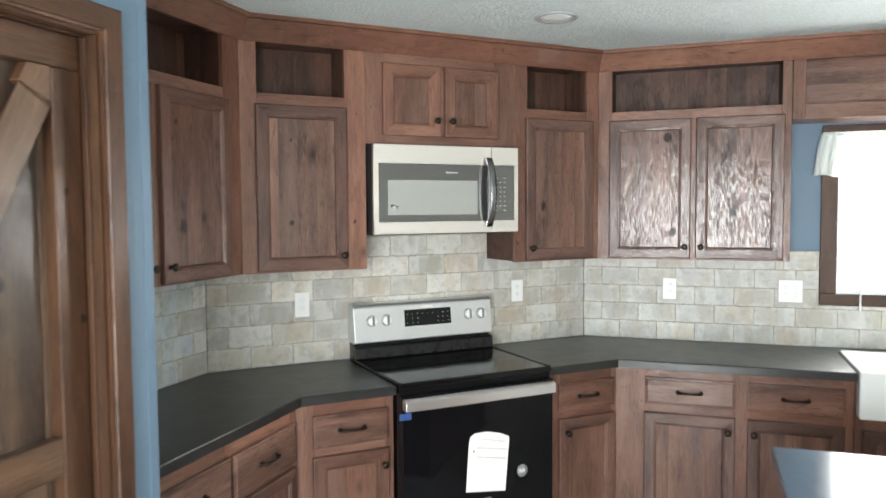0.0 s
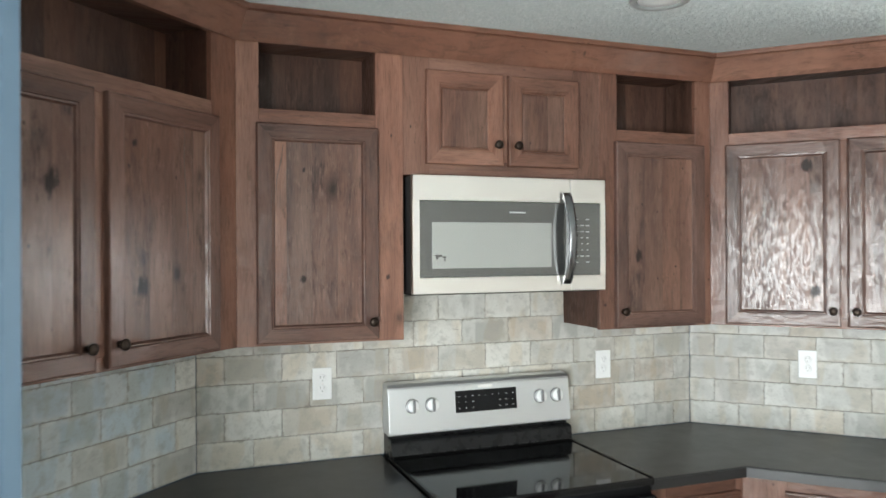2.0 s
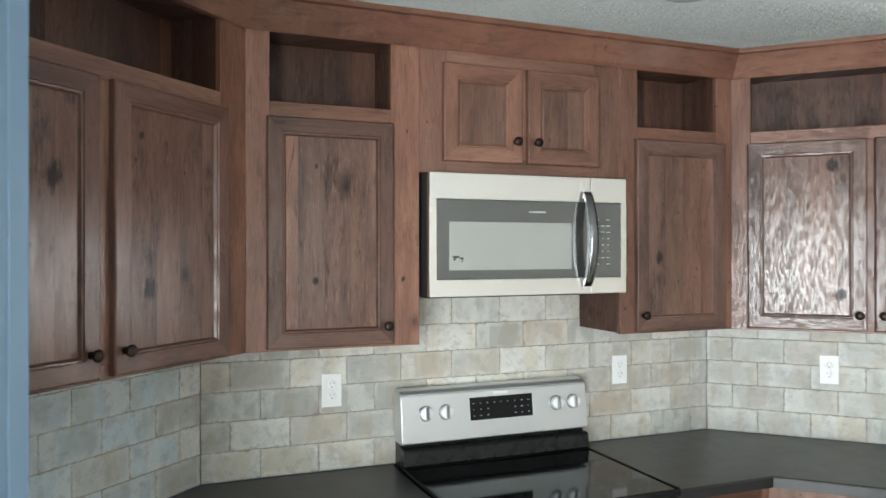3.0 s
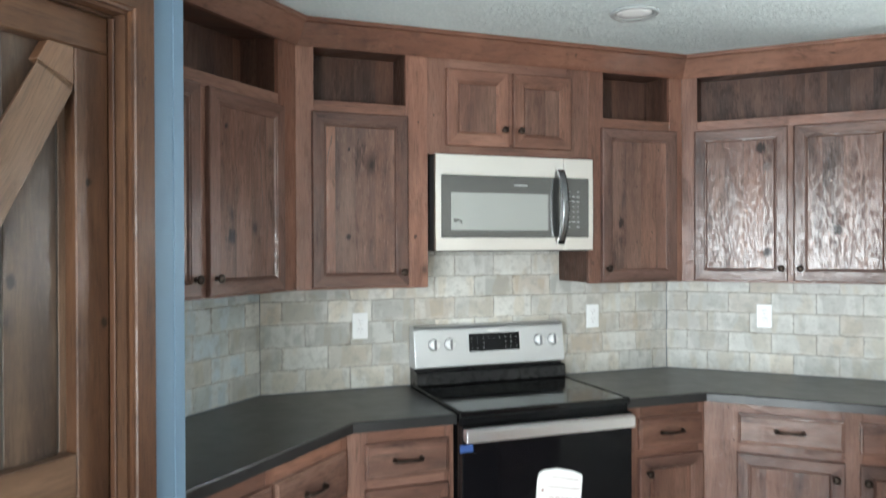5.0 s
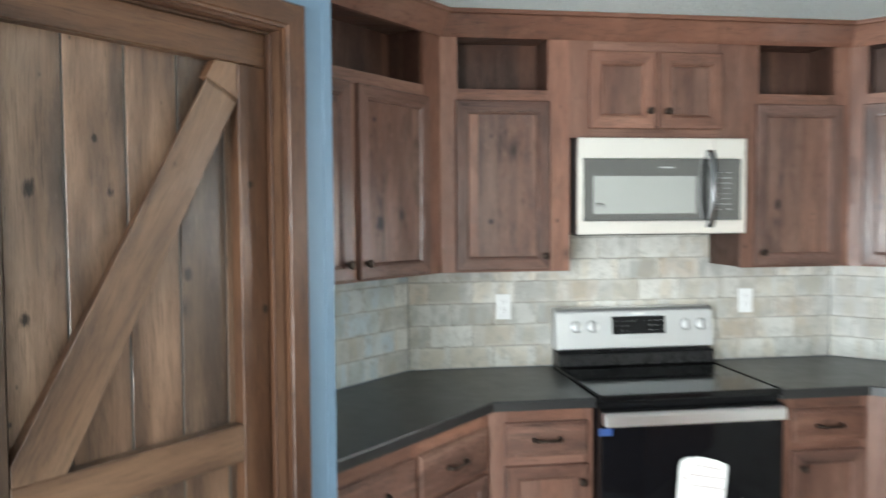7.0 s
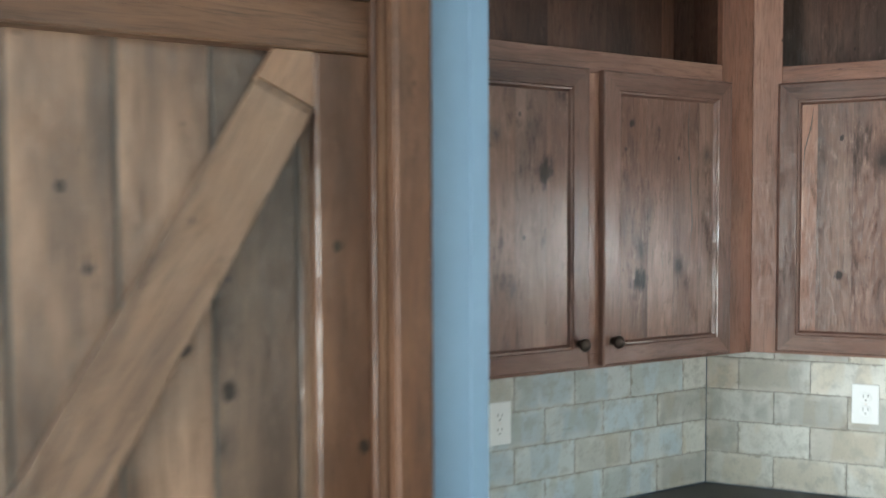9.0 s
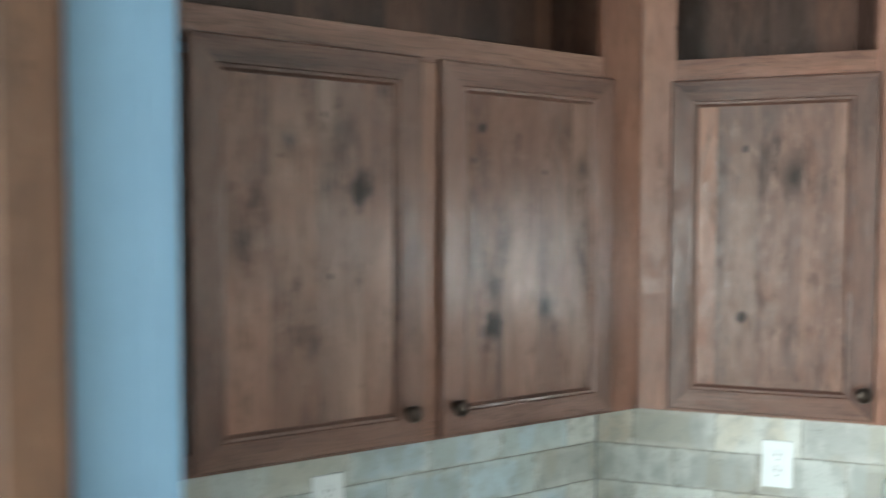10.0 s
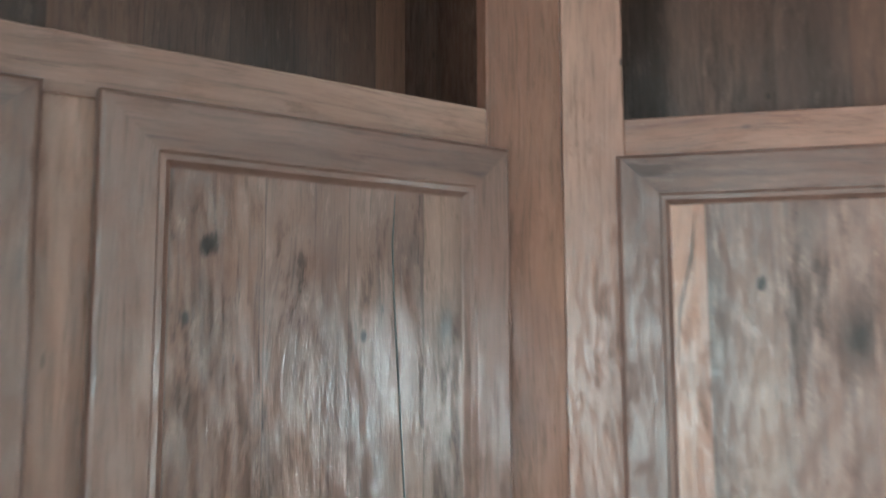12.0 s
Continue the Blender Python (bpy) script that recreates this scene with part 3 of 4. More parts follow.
def upper(label, m, x0, x1, opening, doors, bev0=False, bev1=False, kn0=None, kn1=None):
    """Wall cabinet with an open cubby over its doors. doors: (x0, x1, knob x). bev0, bev1: ends that meet the next run at an angle."""
    c = thing("upper_cabinet", m, label, "cabinet", "wall cabinets")
    o0, o1 = opening
    # carcass: polygon in plan so slanted ends fit the corner
    e0 = x0 + FY * T if bev0 else x0
    e1 = x1 - FY * T if bev1 else x1
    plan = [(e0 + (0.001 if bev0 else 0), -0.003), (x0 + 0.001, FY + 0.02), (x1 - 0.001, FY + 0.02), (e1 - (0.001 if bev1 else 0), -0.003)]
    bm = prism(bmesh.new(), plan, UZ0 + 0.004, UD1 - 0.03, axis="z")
    part("carcass", bm, carcass_shaded_v, c)
    # open cubby: back, sides, floor, in wood darkened to stand for its shade
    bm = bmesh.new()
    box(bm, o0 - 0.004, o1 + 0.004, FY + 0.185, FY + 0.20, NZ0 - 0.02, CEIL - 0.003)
    part("cubby_back", bm, niche_shaded_w, c, "planked cubby back with its shade put into the colour")
    part("cubby_floor", boxed(o0 - 0.004, o1 + 0.004, FY + 0.02, FY + 0.185, NZ0 - 0.019, NZ0 - 0.001), niche_shaded_w, c)
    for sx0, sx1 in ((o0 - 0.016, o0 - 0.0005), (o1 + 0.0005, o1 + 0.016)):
        part("cubby_side", boxed(sx0, sx1, FY + 0.0205, FY + 0.184, NZ0, CEIL - 0.004), niche_shaded_w, c)
    part("cubby_top", boxed(o0 - 0.004, o1 + 0.004, FY + 0.02, FY + 0.184, CROWN_Z + 0.012, CROWN_Z + 0.03), niche_shaded_w, c)
    # face frame
    stile(c, x0, o0, UZ0, CROWN_Z + 0.03, knot=kn0)
    stile(c, o1, x1, UZ0, CROWN_Z + 0.03, knot=kn1)
    rail(c, o0, o1, UD1 - 0.006, NZ0)
    rail(c, o0, o1, UZ0, UD0 + 0.03)
    for a, b in zip(doors, doors[1:]):
        stile(c, a[1] - 0.01, b[0] + 0.01, UD0 + 0.03, UD1 - 0.006)
    for d0, d1, kx, kn in doors:
        cab_door(c, d0, d1, UD0, UD1, FY, kx, 1.446, False, kn)
    return c


upper("rustic brown corner wall cabinet with one door and an open cubby", M0, -0.953, -0.397, (-0.881, -0.494), [(-0.891, -0.489, -0.513, (("a", (-0.742, 1.592, 0.011)), ("b", (-0.738, 1.948, 0.006)), ("c", (-0.648, 1.905, 0.055))))], bev0=True, kn1=(-0.454, 1.592, 0.008))
upper("narrow rustic brown wall cabinet with one door beside the microwave", M0, 0.383, 0.903, (0.463, 0.830), [(0.448, 0.862, 0.474, (("a", (0.554, 1.660, 0.019)),))], bev1=True, kn0=(0.404, 1.472, 0.008))
upper("rustic brown two-door wall cabinet next to the pantry", ML, PX + 0.003, -0.117, (-1.085, -0.228), [(-1.080, -0.665, -0.694, (("a", (-0.785, 1.852, 0.026)),)), (-0.625, -0.211, -0.596, (("a", (-0.508, 1.588, 0.024)), ("b", (-0.534, 1.975, 0.008))))], bev1=True)
upper("sunlit rustic brown two-door wall cabinet beside the sink window", MR, 0.117, 1.047, (0.188, 1.003), [(0.176, 0.582, 0.555, (("a", (0.468, 2.006, 0.020)), ("b", (0.500, 1.520, 0.018)))), (0.606, 1.016, 0.633, (("a", (0.783, 1.620, 0.020)), ("c", (0.79, 1.66, 0.035))))], bev0=True)

for m, y, pts in ((ML, FY - 0.0096, ((-0.350, 2.036), (-0.353, 1.985), (-0.351, 1.931), (-0.345, 1.84), (-0.338, 1.728), (-0.346, 1.66))), (M0, FY - 0.0096, ((-0.806, 2.03), (-0.812, 1.98), (-0.826, 1.92), (-0.830, 1.86)))):
    owner = min((o for o in scene.objects if o.name.startswith("panel")), key=lambda o: (o.parent.parent.matrix_world.translation - m.translation).length + abs(sum(v.co.x for v in o.data.vertices) / len(o.data.vertices) - pts[0][0]))
    part("crack", tube(bmesh.new(), [(x, y, z) for x, z in pts], [0.0004] + [0.0011] * (len(pts) - 2) + [0.0003], 6, flat=0.5), slot_m, owner)

# cabinet over the microwave
c = thing("microwave_cabinet", M0, "small two-door rustic brown cabinet above the microwave", "cabinet", "wall cabinets")
part("carcass", boxed(-0.394, 0.380, FY + 0.02, -0.003, 1.948, CROWN_Z + 0.03), frame_v, c)
stile(c, -0.397, -0.300, 1.945, CROWN_Z + 0.03)
stile(c, 0.272, 0.383, 1.945, CROWN_Z + 0.03)
rail(c, -0.300, 0.272, 1.945, 2.0)
rail(c, -0.300, 0.272, 2.295, CROWN_Z + 0.03)
stile(c, -0.03, 0.006, 2.0, 2.295)
cab_door(c, -0.316, -0.023, 1.985, 2.312, FY, -0.052, 2.058, True)
cab_door(c, -0.003, 0.287, 1.985, 2.312, FY, 0.027, 2.058, True)

# planked soffit above the window
c = thing("window_soffit_cabinet", MR, "open rustic wooden soffit box above the sink window", "cabinet", "wall cabinets")
stile(c, 1.049, 1.105, 2.070, CROWN_Z + 0.03)
stile(c, 2.235, 2.29, 2.070, CROWN_Z + 0.03)
rail(c, 1.105, 2.235, 2.070, 2.140)
part("back_panel", boxed(1.06, 2.28, FY + 0.05, FY + 0.065, 2.075, CEIL - 0.003), valance_w, c, "level brown planks")
part("bottom_board", boxed(1.052, 2.287, FY + 0.0205, -0.003, 2.073, 2.090), frame_h, c)

# ---- base cabinets ----
BY, KICK = -0.60, 0.10


def base(label, m, x0, x1, drawers, doors, bev0=False, bev1=False, dz=(0.690, 0.824), door_top=0.655):
    c = thing("base_cabinet", m, label, "cabinet", "base cabinets")
    e0 = x0 + BY * T if bev0 else x0
    e1 = x1 - BY * T if bev1 else x1
    plan = [(e0 + 0.002, -0.002), (x0 + 0.001, BY + 0.02), (x1 - 0.001, BY + 0.02), (e1 - 0.002, -0.002)]
    part("carcass", prism(bmesh.new(), plan, KICK, 0.874, axis="z"), frame_v, c)
    part("toe_kick", boxed(x0 + 0.03, x1 - 0.03, BY + 0.07, BY + 0.10, 0.0, KICK), dark_case, c)
    stile(c, x0, doors[0][0] + 0.012, KICK, 0.875, BY)
    stile(c, doors[-1][1] - 0.012, x1, KICK, 0.875, BY)
    for a, b in zip(doors, doors[1:]):
        stile(c, a[1] - 0.012, b[0] + 0.012, KICK, 0.875, BY)
    for d0, d1, kx in doors:
        rail(c, d0 + 0.012, d1 - 0.012, dz[1] - 0.012, 0.875, BY)
        rail(c, d0 + 0.012, d1 - 0.012, door_top - 0.012, dz[0] + 0.012, BY)
        rail(c, d0 + 0.012, d1 - 0.012, KICK, KICK + 0.045, BY)
        cab_door(c, d0, d1, KICK + 0.03, door_top, BY, kx, door_top - 0.066, calm=True)
    for d0, d1 in drawers:
        drawer(c, d0, d1, dz[0], dz[1], BY)
    return c


base("warm brown base cabinet with one drawer beside the range", M0, -0.8215, -0.405, [(-0.755, -0.430)], [(-0.757, -0.430, -0.457)], bev0=True)
base("narrow warm brown base cabinet with one drawer in the corner", M0, 0.362, 0.7715, [(0.428, 0.752)], [(0.428, 0.752, 0.468)], bev1=True)
base("warm brown two-drawer base cabinet next to the pantry", ML, PX + 0.003, -0.2486, [(-1.112, -0.702), (-0.684, -0.275)], [(-1.112, -0.702, -0.738), (-0.684, -0.275, -0.648)], bev1=True, dz=(0.655, 0.815), door_top=0.640)
base("warm brown two-drawer base cabinet beside the sink", MR, 0.2486, 1.288, [(0.388, 0.793), (0.847, 1.252)], [(0.383, 0.795, 0.763), (0.847, 1.252, 0.876)], bev0=True, dz=(0.706, 0.834), door_top=0.664)
c = thing("sink_cabinet", MR, "warm brown sink base cabinet under the apron sink", "cabinet", "base cabinets")
part("carcass", boxed(1.290, 2.058, BY + 0.02, -0.002, KICK, 0.70), frame_v, c)
stile(c, 1.290, 1.33, KICK, 0.875, BY)
stile(c, 2.02, 2.058, KICK, 0.875, BY)
rail(c, 1.33, 2.02, 0.64, 0.712, BY)
cab_door(c, 1.32, 1.67, KICK + 0.03, 0.655, BY, 1.64, 0.60)
cab_door(c, 1.68, 2.03, KICK + 0.03, 0.655, BY, 1.71, 0.60)
part("toe_kick", boxed(1.32, 2.03, BY + 0.07, BY + 0.10, 0.0, KICK), dark_case, c)
c = thing("base_cabinet", MR, "warm brown base cabinet past the sink", "cabinet", "base cabinets")
part("carcass", boxed(2.062, R_END - 0.002, BY, -0.002, 0.0, 0.874), frame_v, c)

# ---- countertops ----


def counter(pts, front, label):
    """Laminate top over a plan polygon in world metres; front: the stretches of its front edge, banded."""
    c = thing("countertop", M0, label, "countertop")
    bm = prism(bmesh.new(), pts, 0.877, 0.915, axis="z")
    bmesh.ops.recalc_face_normals(bm, faces=bm.faces)
    top = [e for e in bm.edges if all(abs(v.co.z - 0.915) < 1e-5 for v in e.verts)]
    bmesh.ops.bevel(bm, geom=top, offset=0.004, segments=2, affect="EDGES", profile=0.5)
    part("slab", bm, counter_m, c)
    for a, b in front:
        a, b = Vector((*a, 0)), Vector((*b, 0))
        d = b - a
        bm = boxed(0.0005, d.length - 0.0005, -0.0016, 0.0006, 0.8765, 0.9105, bevel=0.0006)
        bm.transform(Matrix.Translation(a) @ Matrix.Rotation(math.atan2(d.y, d.x), 4, "Z"))
        part("edge_band", bm, counter_m, c)


def on(m, x, y):
    p = m @ Vector((x, y, 0))
    return (p.x, p.y)


CD = -0.635
corner_l, corner_r = (CL[0] - CD * T, CD), (CR[0] + CD * T, CD)
counter([on(ML, PX + 0.002, -0.012), (CL[0] + 0.012 * T, -0.012), (-0.404, -0.012), (-0.404, CD), corner_l, on(ML, PX + 0.002, CD)],
        [(on(ML, PX + 0.002, CD), corner_l), (corner_l, (-0.404, CD))], "dark charcoal laminate countertop between pantry and range")
counter([(0.359, -0.012), (CR[0] - 0.012 * T, -0.012), on(MR, R_END - 0.003, -0.012), on(MR, R_END - 0.003, CD), on(MR, 2.056, CD), on(MR, 2.056, -0.145), on(MR, 1.292, -0.145), on(MR, 1.292, CD), corner_r, (0.359, CD)],
        [((0.359, CD), corner_r), (corner_r, on(MR, 1.292, CD))], "dark charcoal laminate countertop between range and sink")

# ---- apron sink ----
c = thing("apron_sink", MR, "white porcelain farmhouse apron sink set in the counter", "sink")
bm = bmesh.new()
sx0, sx1, sy0, sy1, sz0, sz1 = 1.296, 2.052, -0.665, -0.150, 0.715, 0.930
out = [(sx0, sy0), (sx1, sy0), (sx1, sy1), (sx0, sy1)]
inn = [(sx0 + 0.03, sy0 + 0.03), (sx1 - 0.03, sy0 + 0.03), (sx1 - 0.03, sy1 - 0.03), (sx0 + 0.03, sy1 - 0.03)]
lo, hi = [bm.verts.new((x, y, sz0)) for x, y in out], [bm.verts.new((x, y, sz1)) for x, y in out]
ih, il = [bm.verts.new((x, y, sz1)) for x, y in inn], [bm.verts.new((x, y, sz0 + 0.025)) for x, y in inn]
for i in range(4):
    j = (i + 1) % 4
    bm.faces.new((lo[i], lo[j], hi[j], hi[i])), bm.faces.new((hi[i], hi[j], ih[j], ih[i])), bm.faces.new((ih[i], ih[j], il[j], il[i]))
bm.faces.new(lo[::-1]), bm.faces.new(il)
bmesh.ops.recalc_face_normals(bm, faces=bm.faces)
bmesh.ops.bevel(bm, geom=bm.edges[:], offset=0.009, segments=3, affect="EDGES", profile=0.5)
part("basin", bm, porcelain, c)
part("drain", lathe(bmesh.new(), ((0.04, 0.0), (0.04, 0.002), (0.02, 0.001)), pose(1.67, -0.41, 0.741), 16), steel, c)

# ---- sink window ----
w = thing("window_1", MR, "bright white-framed window over the kitchen sink", "window", kind="structure")
FXA, FXB, FZA, FZB = 1.218, WX1 + 0.082, 1.136, WZ1 + 0.07
part("sill", boxed(FXA, FXB, -0.018, 0.0, FZA, WZ0 - 0.004, bevel=0.003), casing_h, w, "brown wooden lower casing")
part("head_casing", boxed(FXA, FXB, -0.018, 0.0, WZ1 + 0.004, FZB - 0.03, bevel=0.003), casing_h, w)
part("side_casing", boxed(FXA, WX0 - 0.004, -0.0175, 0.0, WZ0 - 0.004, WZ1 + 0.004, bevel=0.003), casing_v, w, "brown wooden side casing")
part("side_casing", boxed(WX1 + 0.004, FXB, -0.0175, 0.0, WZ0 - 0.004, WZ1 + 0.004, bevel=0.003), casing_v, w, "brown wooden side casing")
part("window_frame", frame_board(bmesh.new(), WX0 - 0.018, WX1 + 0.018, WZ0 - 0.018, WZ1 + 0.018, 0.11, ((0.0, 0.0), (0.0, 0.06), (0.03, 0.06), (0.034, 0.05), (0.034, 0.0))), (vinyl, vinyl), w, "white vinyl frame")
part("meeting_rail", boxed(WX0 + 0.01, WX1 - 0.01, 0.052, 0.085, 1.60, 1.635, bevel=0.003), vinyl, w)
pane = part("pane", boxed(WX0 + 0.01, WX1 - 0.01, 0.088, 0.092, WZ0 + 0.01, WZ1 - 0.01), glass_m, w)
pane.visible_shadow = False
# ruffled white valance on a rod, flaring to both sides
c = thing("curtain_valance", MR, "short gathered white curtain valance over the window", "curtain")
bm = bmesh.new()
NU, NV = 120, 8
grid = []
for j in range(NV + 1):
    f = j / NV
    z = 2.022 - 0.222 * f
    rowv = []
    for i in range(NU + 1):
        g = i / NU
        half = (WX1 - WX0) / 2 + 0.085 + 0.042 * f ** 0.6
        x = (WX0 + WX1) / 2 + (2 * g - 1) * half
        y = -0.052 - (0.010 + 0.012 * f) * math.sin(g * 2 * math.pi * 17 + 0.8 * math.sin(g * 19)) - 0.012 * f
        rowv.append(bm.verts.new((x, y, z + 0.006 * math.sin(g * 40) * f)))
    grid.append(rowv)
for j in range(NV):
    for i in range(NU):
        bm.faces.new((grid[j][i], grid[j][i + 1], grid[j + 1][i + 1], grid[j + 1][i])).smooth = True
bmesh.ops.solidify(bm, geom=bm.faces[:], thickness=0.0015)
part("cloth", bm, cloth, c)
part("rod", tube(bmesh.new(), [(WX0 - 0.085, -0.050, 2.008), (WX1 + 0.085, -0.050, 2.008)], 0.006, 8), vinyl, c)
for x in (WX0 - 0.083, WX1 + 0.083):
    part("bracket", boxed(x - 0.006, x + 0.006, -0.050, 0.0, 2.000, 2.016), vinyl, c)
solid("blind_cord", tube(bmesh.new(), [(1.405, -0.026, 1.62), (1.407, -0.027, 1.3), (1.406, -0.026, 1.115)], [0.0022, 0.0022, 0.006], 8), vinyl, MR, "thin white blind cord hanging by the window", "cord")

# ---- pantry door ----
d = thing("door_1", ML, "closed rustic pine pantry door with diagonal braces", "door", kind="structure")
D0, D1, DT, DB = -2.090, -1.338, 2.080, 0.012
RL, RR = -1.976, -1.4245                      # inner edges of the stiles
part("backing", boxed(D0, D1, PD + 0.0875, PD + 0.098, DB, DT), slot_m, d)
PLANK_KNOTS = ((-1.908, 1.681, 0.013), (-1.924, 1.416, 0.013), (-1.772, 1.788, 0.007), (-1.740, 1.675, 0.011), (-1.553, 1.485, 0.012), (-1.615, 1.554, 0.010))
edges = (-1.995, -1.964, -1.838, -1.702, -1.573, -1.445, -1.405)
for z0, z1 in ((1.09, 2.01), (0.22, 1.02)):
    for a, b in zip(edges, edges[1:]):
        pl = part("plank", boxed(a + 0.003, b - 0.003, PD + 0.085, PD + 0.091, z0, z1, bevel=0.0008), pantry_plank, d)
        for key, v in zip("ab", [v for v in PLANK_KNOTS if a < v[0] < b and z0 < v[1] < z1]):
            pl["knot_" + key] = v
RY = PD + 0.050
part("stile", boxed(D0, RL, RY, PD + 0.0909, DB, 1.9955, bevel=0.003), pantry_plank, d)
right_stile = part("stile", boxed(RR, D1, RY, PD + 0.0909, DB, 1.9955, bevel=0.003), pantry_v, d)
right_stile["knot_a"], right_stile["knot_b"] = (-1.392, 1.70, 0.008), (-1.352, 1.385, 0.010)
part("rail", boxed(D0, D1, RY + 0.0005, PD + 0.0908, 1.9965, DT, bevel=0.003), pantry_h, d)
part("rail", boxed(RL + 0.0005, RR - 0.0005, RY + 0.0005, PD + 0.0908, 1.0075, 1.1015, bevel=0.003), pantry_brace, d)
part("rail", boxed(RL + 0.0005, RR - 0.0005, RY + 0.0005, PD + 0.0908, DB, 0.23, bevel=0.003), pantry_h, d)


def diagonal(name, pts, slope, y0, mats, label, chamfer=0.0):
    """A diagonal board lying along its own length so that the grain follows it; its sides take the second, darker wood.
    """
    cx, cz = sum(p[0] for p in pts) / len(pts), sum(p[1] for p in pts) / len(pts)
    ang = math.atan(slope)
    ca, sa = math.cos(ang), math.sin(ang)
    flat = [((x - cx) * ca + (z - cz) * sa, -(x - cx) * sa + (z - cz) * ca) for x, z in pts]
    bm = prism(bmesh.new(), flat, y0, PD + 0.0845)
    bm.faces.ensure_lookup_table()
    for f in bm.faces[2:]:
        f.material_index = 1
    if chamfer:
        end = max(v.co.x for v in bm.verts)
        for v in bm.verts:
            if v.co.x > end - 0.03 and v.co.y < y0 + 0.001:
                v.co.x -= chamfer * 1.2
            if v.co.x > end - 0.03 and v.co.y > y0 + 0.001:
                v.co.y = y0 + chamfer * 0.5
    bmesh.ops.recalc_face_normals(bm, faces=bm.faces)
    for f in bm.faces:
        if f.normal.x > 0.25 and f.normal.y < -0.4:
            f.material_index = 0
    bmesh.ops.bevel(bm, geom=bm.edges[:], offset=0.0015, segments=1, affect="EDGES")
    ob = part(name, bm, mats, d, label)
    ob.matrix_basis = Matrix.Translation((cx, 0, cz)) @ Matrix.Rotation(-ang, 4, "Y")


for name, pts, slope, y0, ch in (
        ("brace", [(-1.512, 1.953), (-1.4265, 1.909), (-1.868, 1.102), (-1.975, 1.102), (-1.975, 1.143)], 1.80, RY - 0.002, 0.012),
        ("corner_block", [(-1.5125, 1.952), (-1.4875, 1.996), (-1.425, 1.996), (-1.425, 1.910)], 1.80, RY + 0.004, 0.0),
        ("brace", [(-1.493, 0.2305), (-1.4255, 0.2305), (-1.4255, 0.305), (-1.875, 1.007), (-1.975, 1.007), (-1.975, 0.975)], -1.55, RY + 0.002, 0.0)):
    diagonal(name, pts, slope, y0, (pantry_brace, pantry_v), "diagonal pine brace" if name == "brace" else "", ch)
for x in (DX0 - 0.012, DX1):
    part("jamb", boxed(x, x + 0.012, PD + 0.0005, PD + 0.099, 0, DZ), casing_v, d)
part("jamb_head", boxed(DX0 - 0.012, DX1 + 0.012, PD + 0.0005, PD + 0.099, DZ, DZ + 0.012), casing_h, d)
part("stop", boxed(DX1 - 0.006, DX1 - 0.0002, PD + 0.030, PD + 0.047, 0, DZ - 0.006, bevel=0.002), casing_v, d)
part("stop", boxed(DX0 + 0.0002, DX0 + 0.006, PD + 0.030, PD + 0.047, 0, DZ - 0.006, bevel=0.002), casing_v, d)
part("stop", boxed(DX0 + 0.0065, DX1 - 0.0065, PD + 0.030, PD + 0.047, DZ - 0.006, DZ - 0.0002, bevel=0.002), casing_h, d)


CW = 0.073
t = thing("trim_casing", ML, "reddish brown stained wooden casing round the pantry door", "trim", kind="structure")
csec = ((0.008, 0.0), (0.008, 0.010), (0.014, 0.012), (0.017, 0.017), (CW - 0.006, 0.019), (CW, 0.014), (CW, 0.0))
for sgn, xin in ((1, DX1), (-1, DX0)):
    bm = bmesh.new()
    a = [bm.verts.new((xin + sgn * o, PD - 0.0005 - h, 0.0)) for o, h in csec]
    b = [bm.verts.new((xin + sgn * o, PD - 0.0005 - h, DZ + o)) for o, h in csec]
    bm.faces.new(a), bm.faces.new(b[::-1])
    for i in range(len(csec)):
        j = (i + 1) % len(csec)
        bm.faces.new((a[i], b[i], b[j], a[j]))
    part("side_casing", bm, casing_v, t)
bm = bmesh.new()
a = [bm.verts.new((DX0 - o, PD - 0.0005 - h, DZ + o)) for o, h in csec]
b = [bm.verts.new((DX1 + o, PD - 0.0005 - h, DZ + o)) for o, h in csec]
bm.faces.new(a), bm.faces.new(b[::-1])
for i in range(len(csec)):
    j = (i + 1) % len(csec)
    bm.faces.new((a[i], b[i], b[j], a[j]))
part("head_casing", bm, casing_h, t)

# ---- microwave ----
key_m = plain("grey_print", (0.34, 0.34, 0.335), 0.5, 0.0)
MY = -0.330
mw = thing("microwave", M0, "stainless steel over-the-range microwave with a smoked glass door", "microwave")
mx0, mx1, mz0, mz1 = -0.379, 0.379, 1.533, 1.943
part("body", boxed(mx0 + 0.002, mx1 - 0.002, MY + 0.024, -0.012, mz0 + 0.002, mz1 - 0.001, bevel=0.003), metal("grey_painted_case", (0.16, 0.15, 0.145), 0.42, 0.8), mw, "dark painted metal case")
W, H = mx1 - mx0, mz1 - mz0
split = mx0 + 0.804 * W


def plate(x0, x1, name, parent, glass_x, glass_z):
    """Steel front with a shallow recess for its glass."""
    bm = bmesh.new()
    gx0, gx1 = glass_x
    gz0, gz1 = glass_z
    box(bm, x0, x1, MY, MY + 0.022, gz1, mz1, 0.002)
    box(bm, x0, x1, MY, MY + 0.022, mz0, gz0, 0.002)
    if gx0 > x0 + 0.002:
        box(bm, x0, gx0, MY + 0.0003, MY + 0.022, gz0 - 0.003, gz1 + 0.003)
    if gx1 < x1 - 0.002:
        box(bm, gx1, x1, MY + 0.0003, MY + 0.022, gz0 - 0.003, gz1 + 0.003)
    return part(name, bm, steel, parent)


